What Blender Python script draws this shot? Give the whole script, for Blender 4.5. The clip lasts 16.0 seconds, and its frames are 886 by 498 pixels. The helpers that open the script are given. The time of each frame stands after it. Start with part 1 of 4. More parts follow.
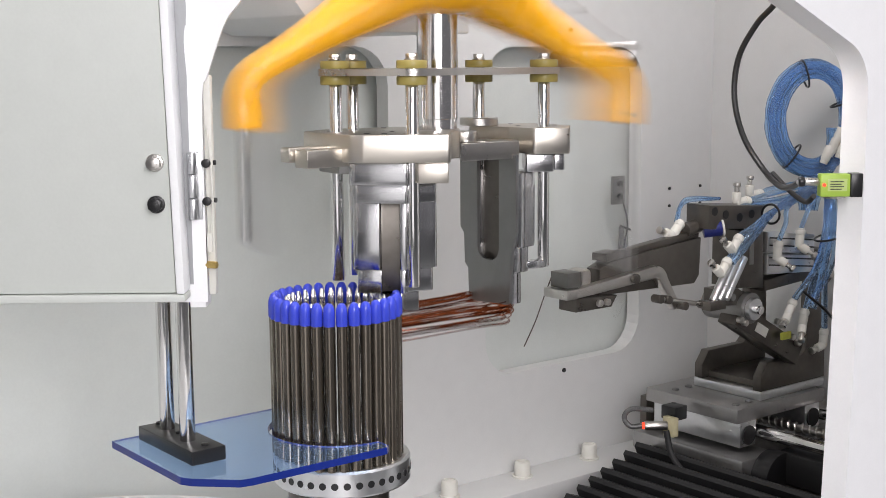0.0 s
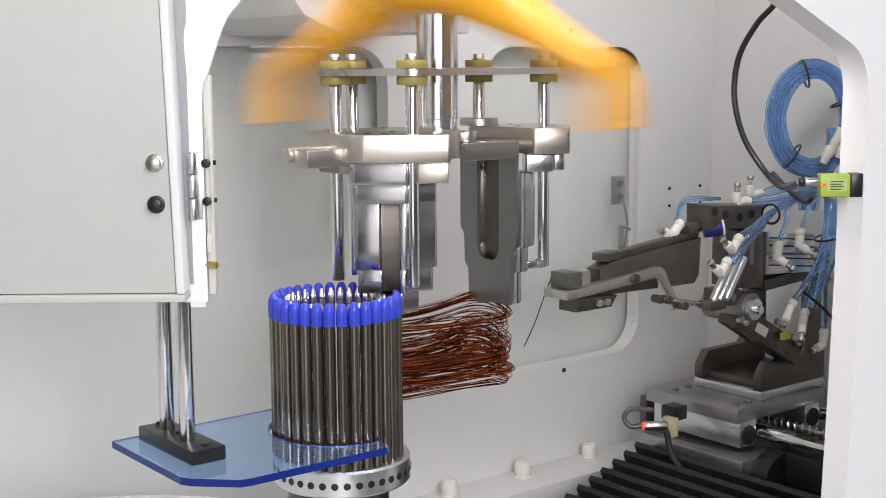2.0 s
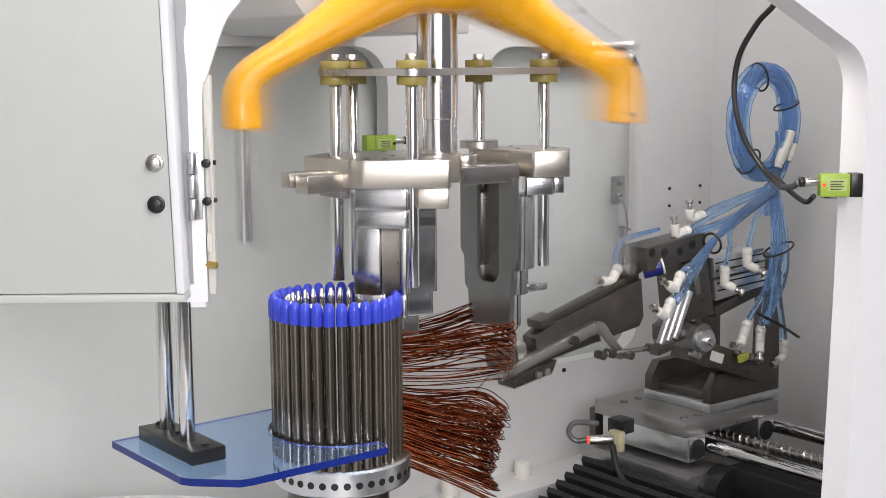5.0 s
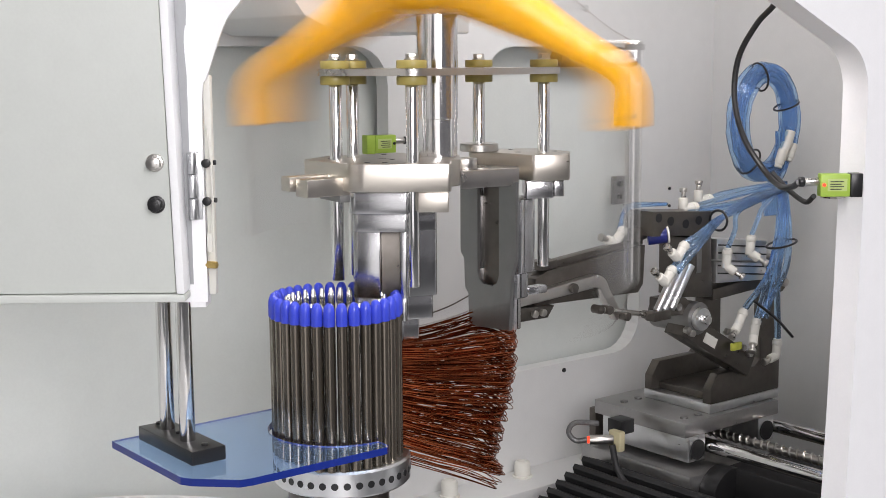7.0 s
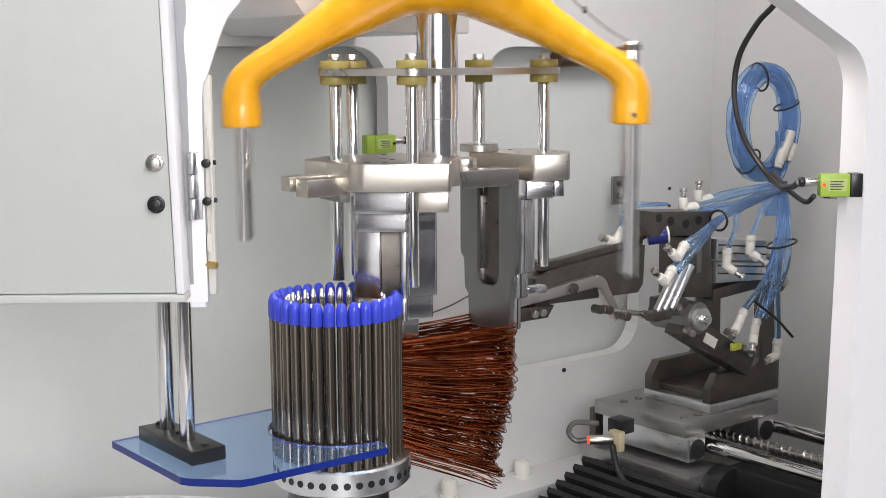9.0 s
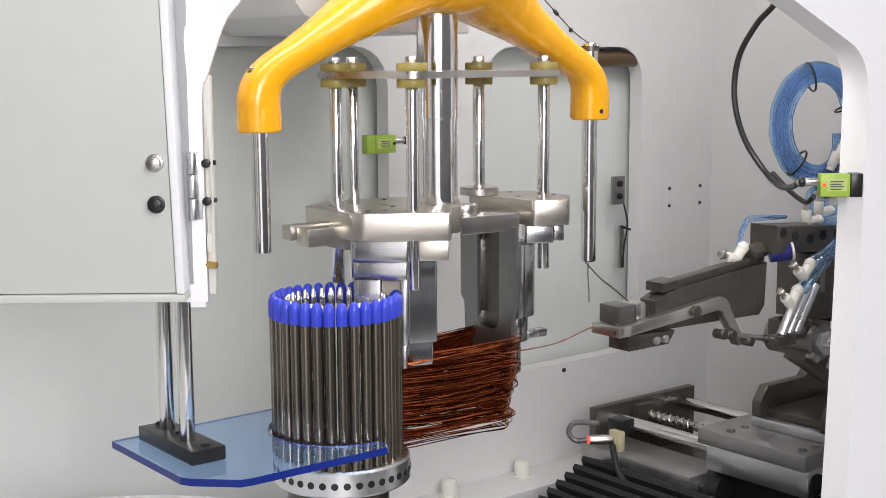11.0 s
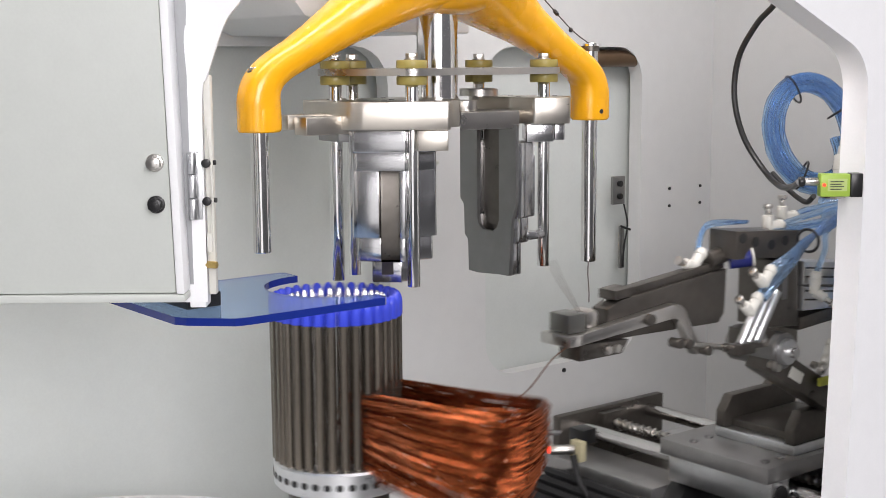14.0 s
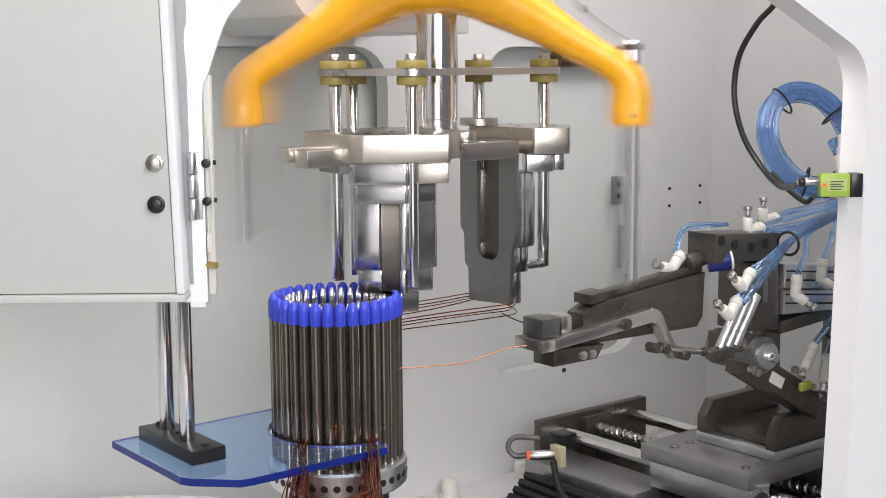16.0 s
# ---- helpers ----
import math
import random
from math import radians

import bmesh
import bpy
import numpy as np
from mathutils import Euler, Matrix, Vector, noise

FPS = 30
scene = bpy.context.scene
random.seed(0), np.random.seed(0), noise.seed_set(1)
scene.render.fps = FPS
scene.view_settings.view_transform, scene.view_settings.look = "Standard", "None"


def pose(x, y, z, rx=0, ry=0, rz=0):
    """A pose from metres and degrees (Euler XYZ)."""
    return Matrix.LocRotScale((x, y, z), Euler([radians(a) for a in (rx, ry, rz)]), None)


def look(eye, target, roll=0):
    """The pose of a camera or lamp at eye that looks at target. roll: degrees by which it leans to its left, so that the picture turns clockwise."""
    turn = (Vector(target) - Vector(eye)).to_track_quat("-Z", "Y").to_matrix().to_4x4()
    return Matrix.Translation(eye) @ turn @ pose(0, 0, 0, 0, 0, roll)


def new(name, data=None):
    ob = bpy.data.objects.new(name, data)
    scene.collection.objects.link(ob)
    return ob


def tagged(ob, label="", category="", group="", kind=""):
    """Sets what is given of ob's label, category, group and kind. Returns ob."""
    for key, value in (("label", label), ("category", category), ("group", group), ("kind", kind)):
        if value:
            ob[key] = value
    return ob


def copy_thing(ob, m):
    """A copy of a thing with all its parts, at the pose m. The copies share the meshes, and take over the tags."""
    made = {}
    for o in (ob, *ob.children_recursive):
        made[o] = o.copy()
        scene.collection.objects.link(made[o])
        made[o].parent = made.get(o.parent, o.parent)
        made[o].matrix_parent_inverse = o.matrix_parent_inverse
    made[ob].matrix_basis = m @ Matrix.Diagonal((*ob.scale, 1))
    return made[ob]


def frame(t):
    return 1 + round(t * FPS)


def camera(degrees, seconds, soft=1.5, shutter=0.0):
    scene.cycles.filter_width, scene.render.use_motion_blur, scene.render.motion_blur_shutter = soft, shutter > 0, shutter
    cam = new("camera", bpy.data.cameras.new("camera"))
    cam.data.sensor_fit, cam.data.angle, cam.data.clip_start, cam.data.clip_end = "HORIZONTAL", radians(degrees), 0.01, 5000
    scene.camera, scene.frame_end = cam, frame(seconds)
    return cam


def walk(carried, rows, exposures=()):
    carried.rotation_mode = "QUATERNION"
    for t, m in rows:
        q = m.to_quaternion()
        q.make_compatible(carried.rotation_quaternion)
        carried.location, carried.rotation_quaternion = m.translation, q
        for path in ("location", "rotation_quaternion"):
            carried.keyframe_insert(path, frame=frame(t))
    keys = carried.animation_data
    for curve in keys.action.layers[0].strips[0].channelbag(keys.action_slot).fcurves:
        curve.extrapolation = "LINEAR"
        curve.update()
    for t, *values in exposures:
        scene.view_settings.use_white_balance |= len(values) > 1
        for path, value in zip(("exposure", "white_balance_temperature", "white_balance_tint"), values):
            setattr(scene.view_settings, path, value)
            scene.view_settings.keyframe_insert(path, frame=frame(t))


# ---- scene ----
import itertools

# The machine's own axes: x along its back wall, y into it, z up; the flyer turns about x = y = 0.
psi, pitch = radians(51.8), 8.2
view = Vector((math.cos(psi), math.sin(psi), 0))
EYE = Vector((-0.7204, -0.9219, 1.3))
cam = camera(37.65, 16.0, soft=0.85, shutter=0.8)
cam_pose = look(EYE, EYE + view * math.cos(radians(pitch)) - Vector((0, 0, math.sin(radians(pitch)))), -0.4)
walk(cam, [(0.0, cam_pose), (16.0, cam_pose)])

# ---------------------------------------------------------------- light
world = bpy.data.worlds.new("hall")
scene.world = world
world.use_nodes = True
world.node_tree.nodes["Background"].inputs[0].default_value = (0.97, 0.94, 1.0, 1)
world.node_tree.nodes["Background"].inputs[1].default_value = 0.15
scene.view_settings.exposure = 0.13


def area(name, eye, target, sx, sy, watts, colour=(1, 1, 1)):
    d = bpy.data.lights.new(name, "AREA")
    d.shape, d.size, d.size_y, d.energy, d.color = "RECTANGLE", sx, sy, watts, colour
    ob = new(name, d)
    ob.matrix_world = look(eye, target)
    return ob


area("softbox_lamp", (-0.85, -1.70, 1.66), (0.20, 0.2, 1.10), 0.9, 0.7, 20, (1.0, 0.96, 0.98))
# added fill behind the eye, no window known: brightens the polished steel fronts
area("window_lamp", (-1.45, -1.70, 1.05), (-0.1, 0.0, 1.15), 1.1, 1.4, 5, (1.0, 0.97, 0.98))
# unseen overhead fill, added for general brightness and strips in the metal
area("hall_lamp", (-0.1, -1.7, 2.5), (0.1, 0.1, 1.0), 2.2, 0.5, 12, (1.0, 0.97, 1.0))
# made-up fill under the roof, lifts the dark interior and back wall
area("cabinet_lamp", (-0.14, -0.06, 1.72), (-0.03, 0.29, 1.05), 1.0, 0.2, 7.5, (1.0, 0.94, 0.93))


# ---------------------------------------------------------------- materials
def material(name, colour, rough=0.5, metal=0.0, vary=0.12, scale=60.0, bump=0.0, spread=0.0, coat=0.0, per_object=0.0,
             trans=0.0, ior=1.45, alpha=1.0, emit=0.0, stretch=(1, 1, 1)):
    m = bpy.data.materials.new(name)
    m.use_nodes = True
    nt = m.node_tree
    b = nt.nodes["Principled BSDF"]
    b.inputs["Metallic"].default_value = metal
    b.inputs["Coat Weight"].default_value = coat
    b.inputs["Transmission Weight"].default_value = trans
    b.inputs["IOR"].default_value = ior
    b.inputs["Alpha"].default_value = alpha
    if emit:
        b.inputs["Emission Color"].default_value = (*colour, 1)
        b.inputs["Emission Strength"].default_value = emit
    tc = nt.nodes.new("ShaderNodeTexCoord")
    mp = nt.nodes.new("ShaderNodeMapping")
    mp.inputs["Scale"].default_value = stretch
    nt.links.new(tc.outputs["Object"], mp.inputs["Vector"])
    fine = nt.nodes.new("ShaderNodeTexNoise")
    fine.inputs["Scale"].default_value = scale
    fine.inputs["Detail"].default_value = 6
    broad = nt.nodes.new("ShaderNodeTexNoise")
    broad.inputs["Scale"].default_value = scale / 9
    broad.inputs["Detail"].default_value = 3
    for n in (fine, broad):
        nt.links.new(mp.outputs["Vector"], n.inputs["Vector"])
    mix = nt.nodes.new("ShaderNodeMath")
    mix.operation = "MULTIPLY_ADD"
    mix.inputs[1].default_value = 0.5
    half = nt.nodes.new("ShaderNodeMath")
    half.operation = "MULTIPLY"
    half.inputs[1].default_value = 0.5
    nt.links.new(broad.outputs["Fac"], half.inputs[0])
    nt.links.new(fine.outputs["Fac"], mix.inputs[0])
    nt.links.new(half.outputs[0], mix.inputs[2])
    ramp = nt.nodes.new("ShaderNodeMapRange")
    ramp.inputs["From Min"].default_value, ramp.inputs["From Max"].default_value = 0.3, 0.7
    ramp.inputs["To Min"].default_value, ramp.inputs["To Max"].default_value = 1 - vary, 1 + vary
    nt.links.new(mix.outputs[0], ramp.inputs["Value"])
    value = ramp.outputs[0]
    if per_object:
        info = nt.nodes.new("ShaderNodeObjectInfo")
        own = nt.nodes.new("ShaderNodeMapRange")
        own.inputs["To Min"].default_value, own.inputs["To Max"].default_value = 1 - per_object, 1 + per_object
        nt.links.new(info.outputs["Random"], own.inputs["Value"])
        times = nt.nodes.new("ShaderNodeMath")
        times.operation = "MULTIPLY"
        nt.links.new(value, times.inputs[0])
        nt.links.new(own.outputs[0], times.inputs[1])
        value = times.outputs[0]
    tint = nt.nodes.new("ShaderNodeVectorMath")
    tint.operation = "SCALE"
    tint.inputs[0].default_value = colour
    nt.links.new(value, tint.inputs["Scale"])
    nt.links.new(tint.outputs[0], b.inputs["Base Color"])
    rr = nt.nodes.new("ShaderNodeMapRange")
    rr.inputs["From Min"].default_value, rr.inputs["From Max"].default_value = 0.3, 0.7
    rr.inputs["To Min"].default_value, rr.inputs["To Max"].default_value = max(rough - spread, 0.02), min(rough + spread, 1)
    nt.links.new(mix.outputs[0], rr.inputs["Value"])
    nt.links.new(rr.outputs[0], b.inputs["Roughness"])
    if bump:
        bp = nt.nodes.new("ShaderNodeBump")
        bp.inputs["Strength"].default_value = bump
        bp.inputs["Distance"].default_value = 0.0006
        nt.links.new(fine.outputs["Fac"], bp.inputs["Height"])
        nt.links.new(bp.outputs[0], b.inputs["Normal"])
    return m


M_WALL = material("grey_white_powder_coat", (0.66, 0.665, 0.66), 0.42, vary=0.03, scale=500, bump=0.12, spread=0.06)
M_WALL_IN = material("pale_inner_panel", (0.62, 0.65, 0.63), 0.4, vary=0.03, scale=400, bump=0.1, spread=0.05)
M_DOOR = material("pale_green_grey_paint", (0.55, 0.575, 0.545), 0.38, vary=0.025, scale=420, bump=0.12, spread=0.05)
M_GREYPAINT = material("mid_grey_paint", (0.36, 0.37, 0.38), 0.45, vary=0.03, scale=400, bump=0.1)
M_FRAME = material("white_machine_paint", (0.86, 0.865, 0.88), 0.4, vary=0.02, scale=500, bump=0.1)
M_STEEL = material("ground_steel", (0.58, 0.56, 0.53), 0.29, 1.0, vary=0.06, scale=60, spread=0.05, bump=0.04)
M_BRUSHED = material("milled_nickel_steel", (0.58, 0.545, 0.49), 0.31, 1.0, vary=0.06, scale=70, spread=0.07, bump=0.04, stretch=(1, 1, 3))
M_CHROME = material("polished_chrome_rod", (0.80, 0.79, 0.78), 0.11, 1.0, vary=0.05, scale=120, spread=0.05)
M_FORM = material("worn_tool_steel", (0.58, 0.58, 0.59), 0.21, 1.0, vary=0.08, scale=70, spread=0.12, bump=0.08, stretch=(1, 1, 0.3))
M_FACE = material("dull_tool_steel_face", (0.24, 0.24, 0.24), 0.42, 0.9, vary=0.12, scale=60, spread=0.08, bump=0.06)
M_DARK = material("dark_phosphated_steel", (0.125, 0.114, 0.102), 0.34, 0.8, vary=0.2, scale=110, spread=0.1, bump=0.1)
M_ALU = material("machined_aluminium", (0.72, 0.73, 0.74), 0.32, 1.0, vary=0.08, scale=130, spread=0.08, bump=0.06)
M_GREYMET = material("grey_anodised_plate", (0.27, 0.265, 0.26), 0.38, 0.9, vary=0.12, scale=110, spread=0.1, bump=0.06)
M_GUN = material("gunmetal_bar", (0.17, 0.17, 0.16), 0.35, 0.85, vary=0.2, scale=60, spread=0.1, bump=0.05)
M_SADDLE = material("ground_grey_plate", (0.38, 0.375, 0.37), 0.36, 0.9, vary=0.14, scale=90, spread=0.12, bump=0.06)
M_YELLOW = material("yellow_gloss_enamel", (0.80, 0.385, 0.008), 0.25, vary=0.04, scale=60, spread=0.06, coat=0.25)
M_NEEDLE = material("dull_bronze_grey_needle", (0.20, 0.175, 0.145), 0.24, 0.85, vary=0.12, scale=90, spread=0.08, per_object=0.2, stretch=(1, 1, 0.15))
M_BLUECAP = material("blue_plastic_cap", (0.045, 0.07, 0.58), 0.24, vary=0.06, scale=90, spread=0.05)
M_BLUEDARK = material("dark_blue_collar", (0.012, 0.018, 0.14), 0.3, vary=0.05)
M_TAG = material("yellow_tag", (0.5, 0.52, 0.08), 0.5, vary=0.15, scale=300)
M_TIP = material("polished_needle_tip", (0.88, 0.87, 0.85), 0.2, 1.0, vary=0.05, scale=90)
M_COPPER = material("enamelled_copper_wire", (0.36, 0.098, 0.036), 0.2, 0.95, vary=0.15, scale=200, spread=0.06, per_object=0.45)
M_TAIL = material("dull_copper_tail", (0.22, 0.10, 0.06), 0.3, 0.85, vary=0.2, scale=200)
M_WIRE = material("dark_enamelled_wire", (0.12, 0.10, 0.09), 0.3, 0.8, vary=0.1, scale=200)
M_NUT = material("amber_polyurethane", (0.34, 0.28, 0.08), 0.35, vary=0.1, scale=120, spread=0.06, trans=0.15)
M_BLACK = material("black_rubber", (0.018, 0.018, 0.019), 0.6, vary=0.2, scale=150, spread=0.1)
M_BLACKGLOSS = material("black_plastic", (0.015, 0.015, 0.016), 0.3, vary=0.1, scale=90)
M_GREEN = material("lime_sensor_plastic", (0.34, 0.5, 0.07), 0.42, vary=0.05, scale=120)
M_WHITEPL = material("white_plastic_fitting", (0.66, 0.65, 0.60), 0.4, vary=0.05, scale=150)
M_CREAM = material("aged_cream_plastic", (0.52, 0.47, 0.30), 0.4, vary=0.1, scale=150)
M_BRAID = material("braided_grey_sleeve", (0.16, 0.16, 0.16), 0.45, 0.6, vary=0.5, scale=900, bump=0.4)
M_BRASS = material("brass", (0.62, 0.45, 0.16), 0.3, 1.0, vary=0.1, scale=120)
M_HOSE = material("clear_blue_air_tube", (0.52, 0.72, 0.98), 0.05, vary=0.1, scale=60, trans=0.9, ior=1.3, spread=0.04)
M_ACRYL = material("clear_blue_acrylic", (0.46, 0.66, 0.97), 0.03, vary=0.02, scale=60, trans=0.96, ior=1.42)
M_ACRYL_EDGE = material("deep_blue_acrylic_edge", (0.012, 0.03, 0.24), 0.2, vary=0.05, scale=60, trans=0.2)
M_RED = material("red_status_light", (0.9, 0.05, 0.02), 0.3, emit=1.5)


# ---------------------------------------------------------------- mesh helpers
def part(name, bm, mat, parent=None, label="", smooth=True):
    me = bpy.data.meshes.new(name)
    bm.normal_update()
    bm.to_mesh(me)
    bm.free()
    me.materials.append(mat)
    if smooth:
        me.shade_smooth()
        me.set_sharp_from_angle(angle=radians(34))
    ob = new(name, me)
    if parent:
        ob.parent = parent
    if label:
        ob["label"] = label
    return ob


def thing(name, label, category, at=(0, 0, 0), group=""):
    ob = new(name)
    ob.location = at
    ob.empty_display_size = 0.02
    return tagged(ob, label, category, group)


def bx(lo, hi, bev=0.0008, bm=None, m=None):
    """A box between two corners, with worn edges."""
    out = bmesh.new()
    c = [(a + b) / 2 for a, b in zip(lo, hi)]
    s = [abs(b - a) for a, b in zip(lo, hi)]
    bmesh.ops.create_cube(out, size=1, matrix=Matrix.Translation(c) @ Matrix.Diagonal((*s, 1)))
    if bev:
        bmesh.ops.bevel(out, geom=out.edges[:], offset=min(bev, min(s) * 0.4), segments=2, affect="EDGES", profile=0.5)
    if m is not None:
        bmesh.ops.transform(out, matrix=m, verts=out.verts)
    return join(bm, out)


def join(bm, out):
    if bm is None:
        return out
    me = bpy.data.meshes.new("tmp")
    out.to_mesh(me)
    out.free()
    bm.from_mesh(me)
    bpy.data.meshes.remove(me)
    return bm


def cy(p, q, r, seg=24, bev=0.0006, bm=None, r2=None):
    """A round bar from p to q."""
    out = bmesh.new()
    p, q = Vector(p), Vector(q)
    h = (q - p).length
    m = Matrix.Translation((p + q) / 2) @ (q - p).to_track_quat("Z", "Y").to_matrix().to_4x4()
    bmesh.ops.create_cone(out, cap_ends=True, segments=seg, radius1=r, radius2=r if r2 is None else r2, depth=h)
    if bev:
        rim = [e for e in out.edges if abs(e.verts[0].co.z - e.verts[1].co.z) < 1e-7]
        bmesh.ops.bevel(out, geom=rim, offset=min(bev, r * 0.4), segments=2, affect="EDGES", profile=0.5)
    bmesh.ops.transform(out, matrix=m, verts=out.verts)
    return join(bm, out)


def prism(pts, z0, z1, bev=0.0008, bm=None, m=None, upright=0.0):
    """A plan outline raised from z0 to z1; upright: the rounding of its standing edges."""
    out = bmesh.new()
    lo = [out.verts.new((x, y, z0)) for x, y in pts]
    hi = [out.verts.new((x, y, z1)) for x, y in pts]
    n = len(pts)
    out.faces.new(lo[::-1])
    out.faces.new(hi)
    for i in range(n):
        out.faces.new((lo[i], lo[(i + 1) % n], hi[(i + 1) % n], hi[i]))
    bmesh.ops.recalc_face_normals(out, faces=out.faces)
    if upright:
        post = [e for e in out.edges if abs(e.verts[0].co.z - e.verts[1].co.z) > 1e-6]
        bmesh.ops.bevel(out, geom=post, offset=upright, segments=3, affect="EDGES", profile=0.5, clamp_overlap=True)
    if bev:
        rim = [e for e in out.edges if abs(e.verts[0].co.z - e.verts[1].co.z) < 1e-7]
        bmesh.ops.bevel(out, geom=rim, offset=bev, segments=2, affect="EDGES", profile=0.5)
    if m is not None:
        bmesh.ops.transform(out, matrix=m, verts=out.verts)
    return join(bm, out)


def ringed(outer, inner, z0, z1, bm=None, m=None):
    """A plate of outline outer with a hole of outline inner (same number of points), from z0 to z1."""
    out = bmesh.new()
    n = len(outer)
    rows = [[out.verts.new((x, y, z)) for x, y in pts] for pts, z in ((outer, z0), (outer, z1), (inner, z1), (inner, z0))]
    for a, b in zip(rows, rows[1:] + rows[:1]):
        for i in range(n):
            out.faces.new((a[i], a[(i + 1) % n], b[(i + 1) % n], b[i]))
    bmesh.ops.recalc_face_normals(out, faces=out.faces)
    if m is not None:
        bmesh.ops.transform(out, matrix=m, verts=out.verts)
    return join(bm, out)


def turned(profile, at=(0, 0, 0), seg=48, bm=None, close=False):
    """A turned body about z: profile of (radius, z)."""
    out = bmesh.new()
    rows = []
    for r, z in profile:
        rows.append([out.verts.new((at[0] + r * math.cos(2 * math.pi * i / seg), at[1] + r * math.sin(2 * math.pi * i / seg), at[2] + z))
                     for i in range(seg)])
    pairs = list(zip(rows, rows[1:])) + ([(rows[-1], rows[0])] if close else [])
    for a, b in pairs:
        for i in range(seg):
            out.faces.new((a[i], a[(i + 1) % seg], b[(i + 1) % seg], b[i]))
    if not close:
        for row in (rows[0], rows[-1]):
            out.faces.new(row)
    bmesh.ops.recalc_face_normals(out, faces=out.faces)
    return join(bm, out)


def smooth_path(points, n=8):
    """A smooth line through points."""
    P = [Vector(p) for p in points]
    P = [P[0] * 2 - P[1]] + P + [P[-1] * 2 - P[-2]]
    out = []
    for a, b, c, d in zip(P, P[1:], P[2:], P[3:]):
        for i in range(n):
            t = i / n
            out.append(0.5 * (2 * b + (c - a) * t + (2 * a - 5 * b + 4 * c - d) * t * t + (3 * b - 3 * c + d - a) * t ** 3))
    out.append(P[-2])
    return out


def sweep(path, r, seg=8, bm=None, closed=False, flat=1.0):
    """A tube along a path; r may be a number or one for each point."""
    out = bmesh.new()
    path = [Vector(p) for p in path]
    n = len(path)
    rs = [r] * n if isinstance(r, (int, float)) else r
    side = None
    rings = []
    for i, p in enumerate(path):
        a = path[i - 1] if i or closed else path[0]
        b = path[(i + 1) % n] if i < n - 1 or closed else path[-1]
        d = (b - a).normalized()
        if side is None:
            side = d.cross(Vector((0, 0, 1)))
            if side.length < 0.1:
                side = d.cross(Vector((1, 0, 0)))
        side = (side - d * side.dot(d)).normalized()
        up = d.cross(side)
        rings.append([out.verts.new(p + rs[i] * (math.cos(2 * math.pi * k / seg) * side + flat * math.sin(2 * math.pi * k / seg) * up))
                      for k in range(seg)])
    for a, b in list(zip(rings, rings[1:])) + ([(rings[-1], rings[0])] if closed else []):
        for k in range(seg):
            out.faces.new((a[k], a[(k + 1) % seg], b[(k + 1) % seg], b[k]))
    if not closed:
        out.faces.new(rings[0][::-1])
        out.faces.new(rings[-1])
    return join(bm, out)


def rounded(x0, y0, x1, y1, r, n=6):
    """A rounded rectangle's outline, counterclockwise."""
    out = []
    for cx, cy_, a in ((x1 - r, y0 + r, -90), (x1 - r, y1 - r, 0), (x0 + r, y1 - r, 90), (x0 + r, y0 + r, 180)):
        for i in range(n + 1):
            t = radians(a + 90 * i / n)
            out.append((cx + r * math.cos(t), cy_ + r * math.sin(t)))
    return out


def bolt(parent, at, r=0.0035, h=0.004, axis=(0, 0, 1), mat=None, name="bolt"):
    """A hex-socket cap screw."""
    at, axis = Vector(at), Vector(axis).normalized()
    bm = cy(at, at + axis * h, r, 16, 0.0004)
    cy(at + axis * (h * 0.55), at + axis * (h + 0.0002), r * 0.5, 6, 0, bm)
    return part(name, bm, mat or M_STEEL, parent)


# ---------------------------------------------------------------- the cabinet
YW, XW = 0.30, 0.73          # back wall and side wall
def outline_wall():
    """Back wall, cut by two tall openings with round corners."""
    w = thing("wall_back", "grey-white painted steel back wall with two round-cornered openings", "wall")
    tagged(w, kind="structure")
    flip = Matrix(((1, 0, 0, 0), (0, 0, -1, 0), (0, 1, 0, 0), (0, 0, 0, 1)))     # plan y becomes height
    for x0, x1, z0, z1, ox0, ox1 in ((-0.735, 0.162, 0.80, 1.318, -0.75, 0.235), (0.308, 0.585, 0.905, 1.318, 0.235, XW + 0.02)):
        r, n = 0.045, 6
        inner = rounded(x0, z0, x1, z1, r, n)
        outer = []
        for cx, cz in ((ox1, 0.60), (ox1, 1.75), (ox0, 1.75), (ox0, 0.60)):
            outer += [(cx, cz)] * (n + 1)
        bm = bmesh.new()
        N = len(inner)
        y0, y1 = YW, YW + 0.022
        rows = [[bm.verts.new((x, y, z)) for x, z in pts] for pts, y in ((outer, y0), (inner, y0), (inner, y1), (outer, y1))]
        for a, b in zip(rows, rows[1:]):
            for i in range(N):
                j = (i + 1) % N
                bm.faces.new((a[i], a[j], b[j], b[i]))
        bmesh.ops.remove_doubles(bm, verts=bm.verts, dist=1e-6)
        bmesh.ops.dissolve_degenerate(bm, dist=1e-6, edges=bm.edges[:])
        bmesh.ops.recalc_face_normals(bm, faces=bm.faces)
        part("panel", bm, M_WALL, w, smooth=False)
    return w


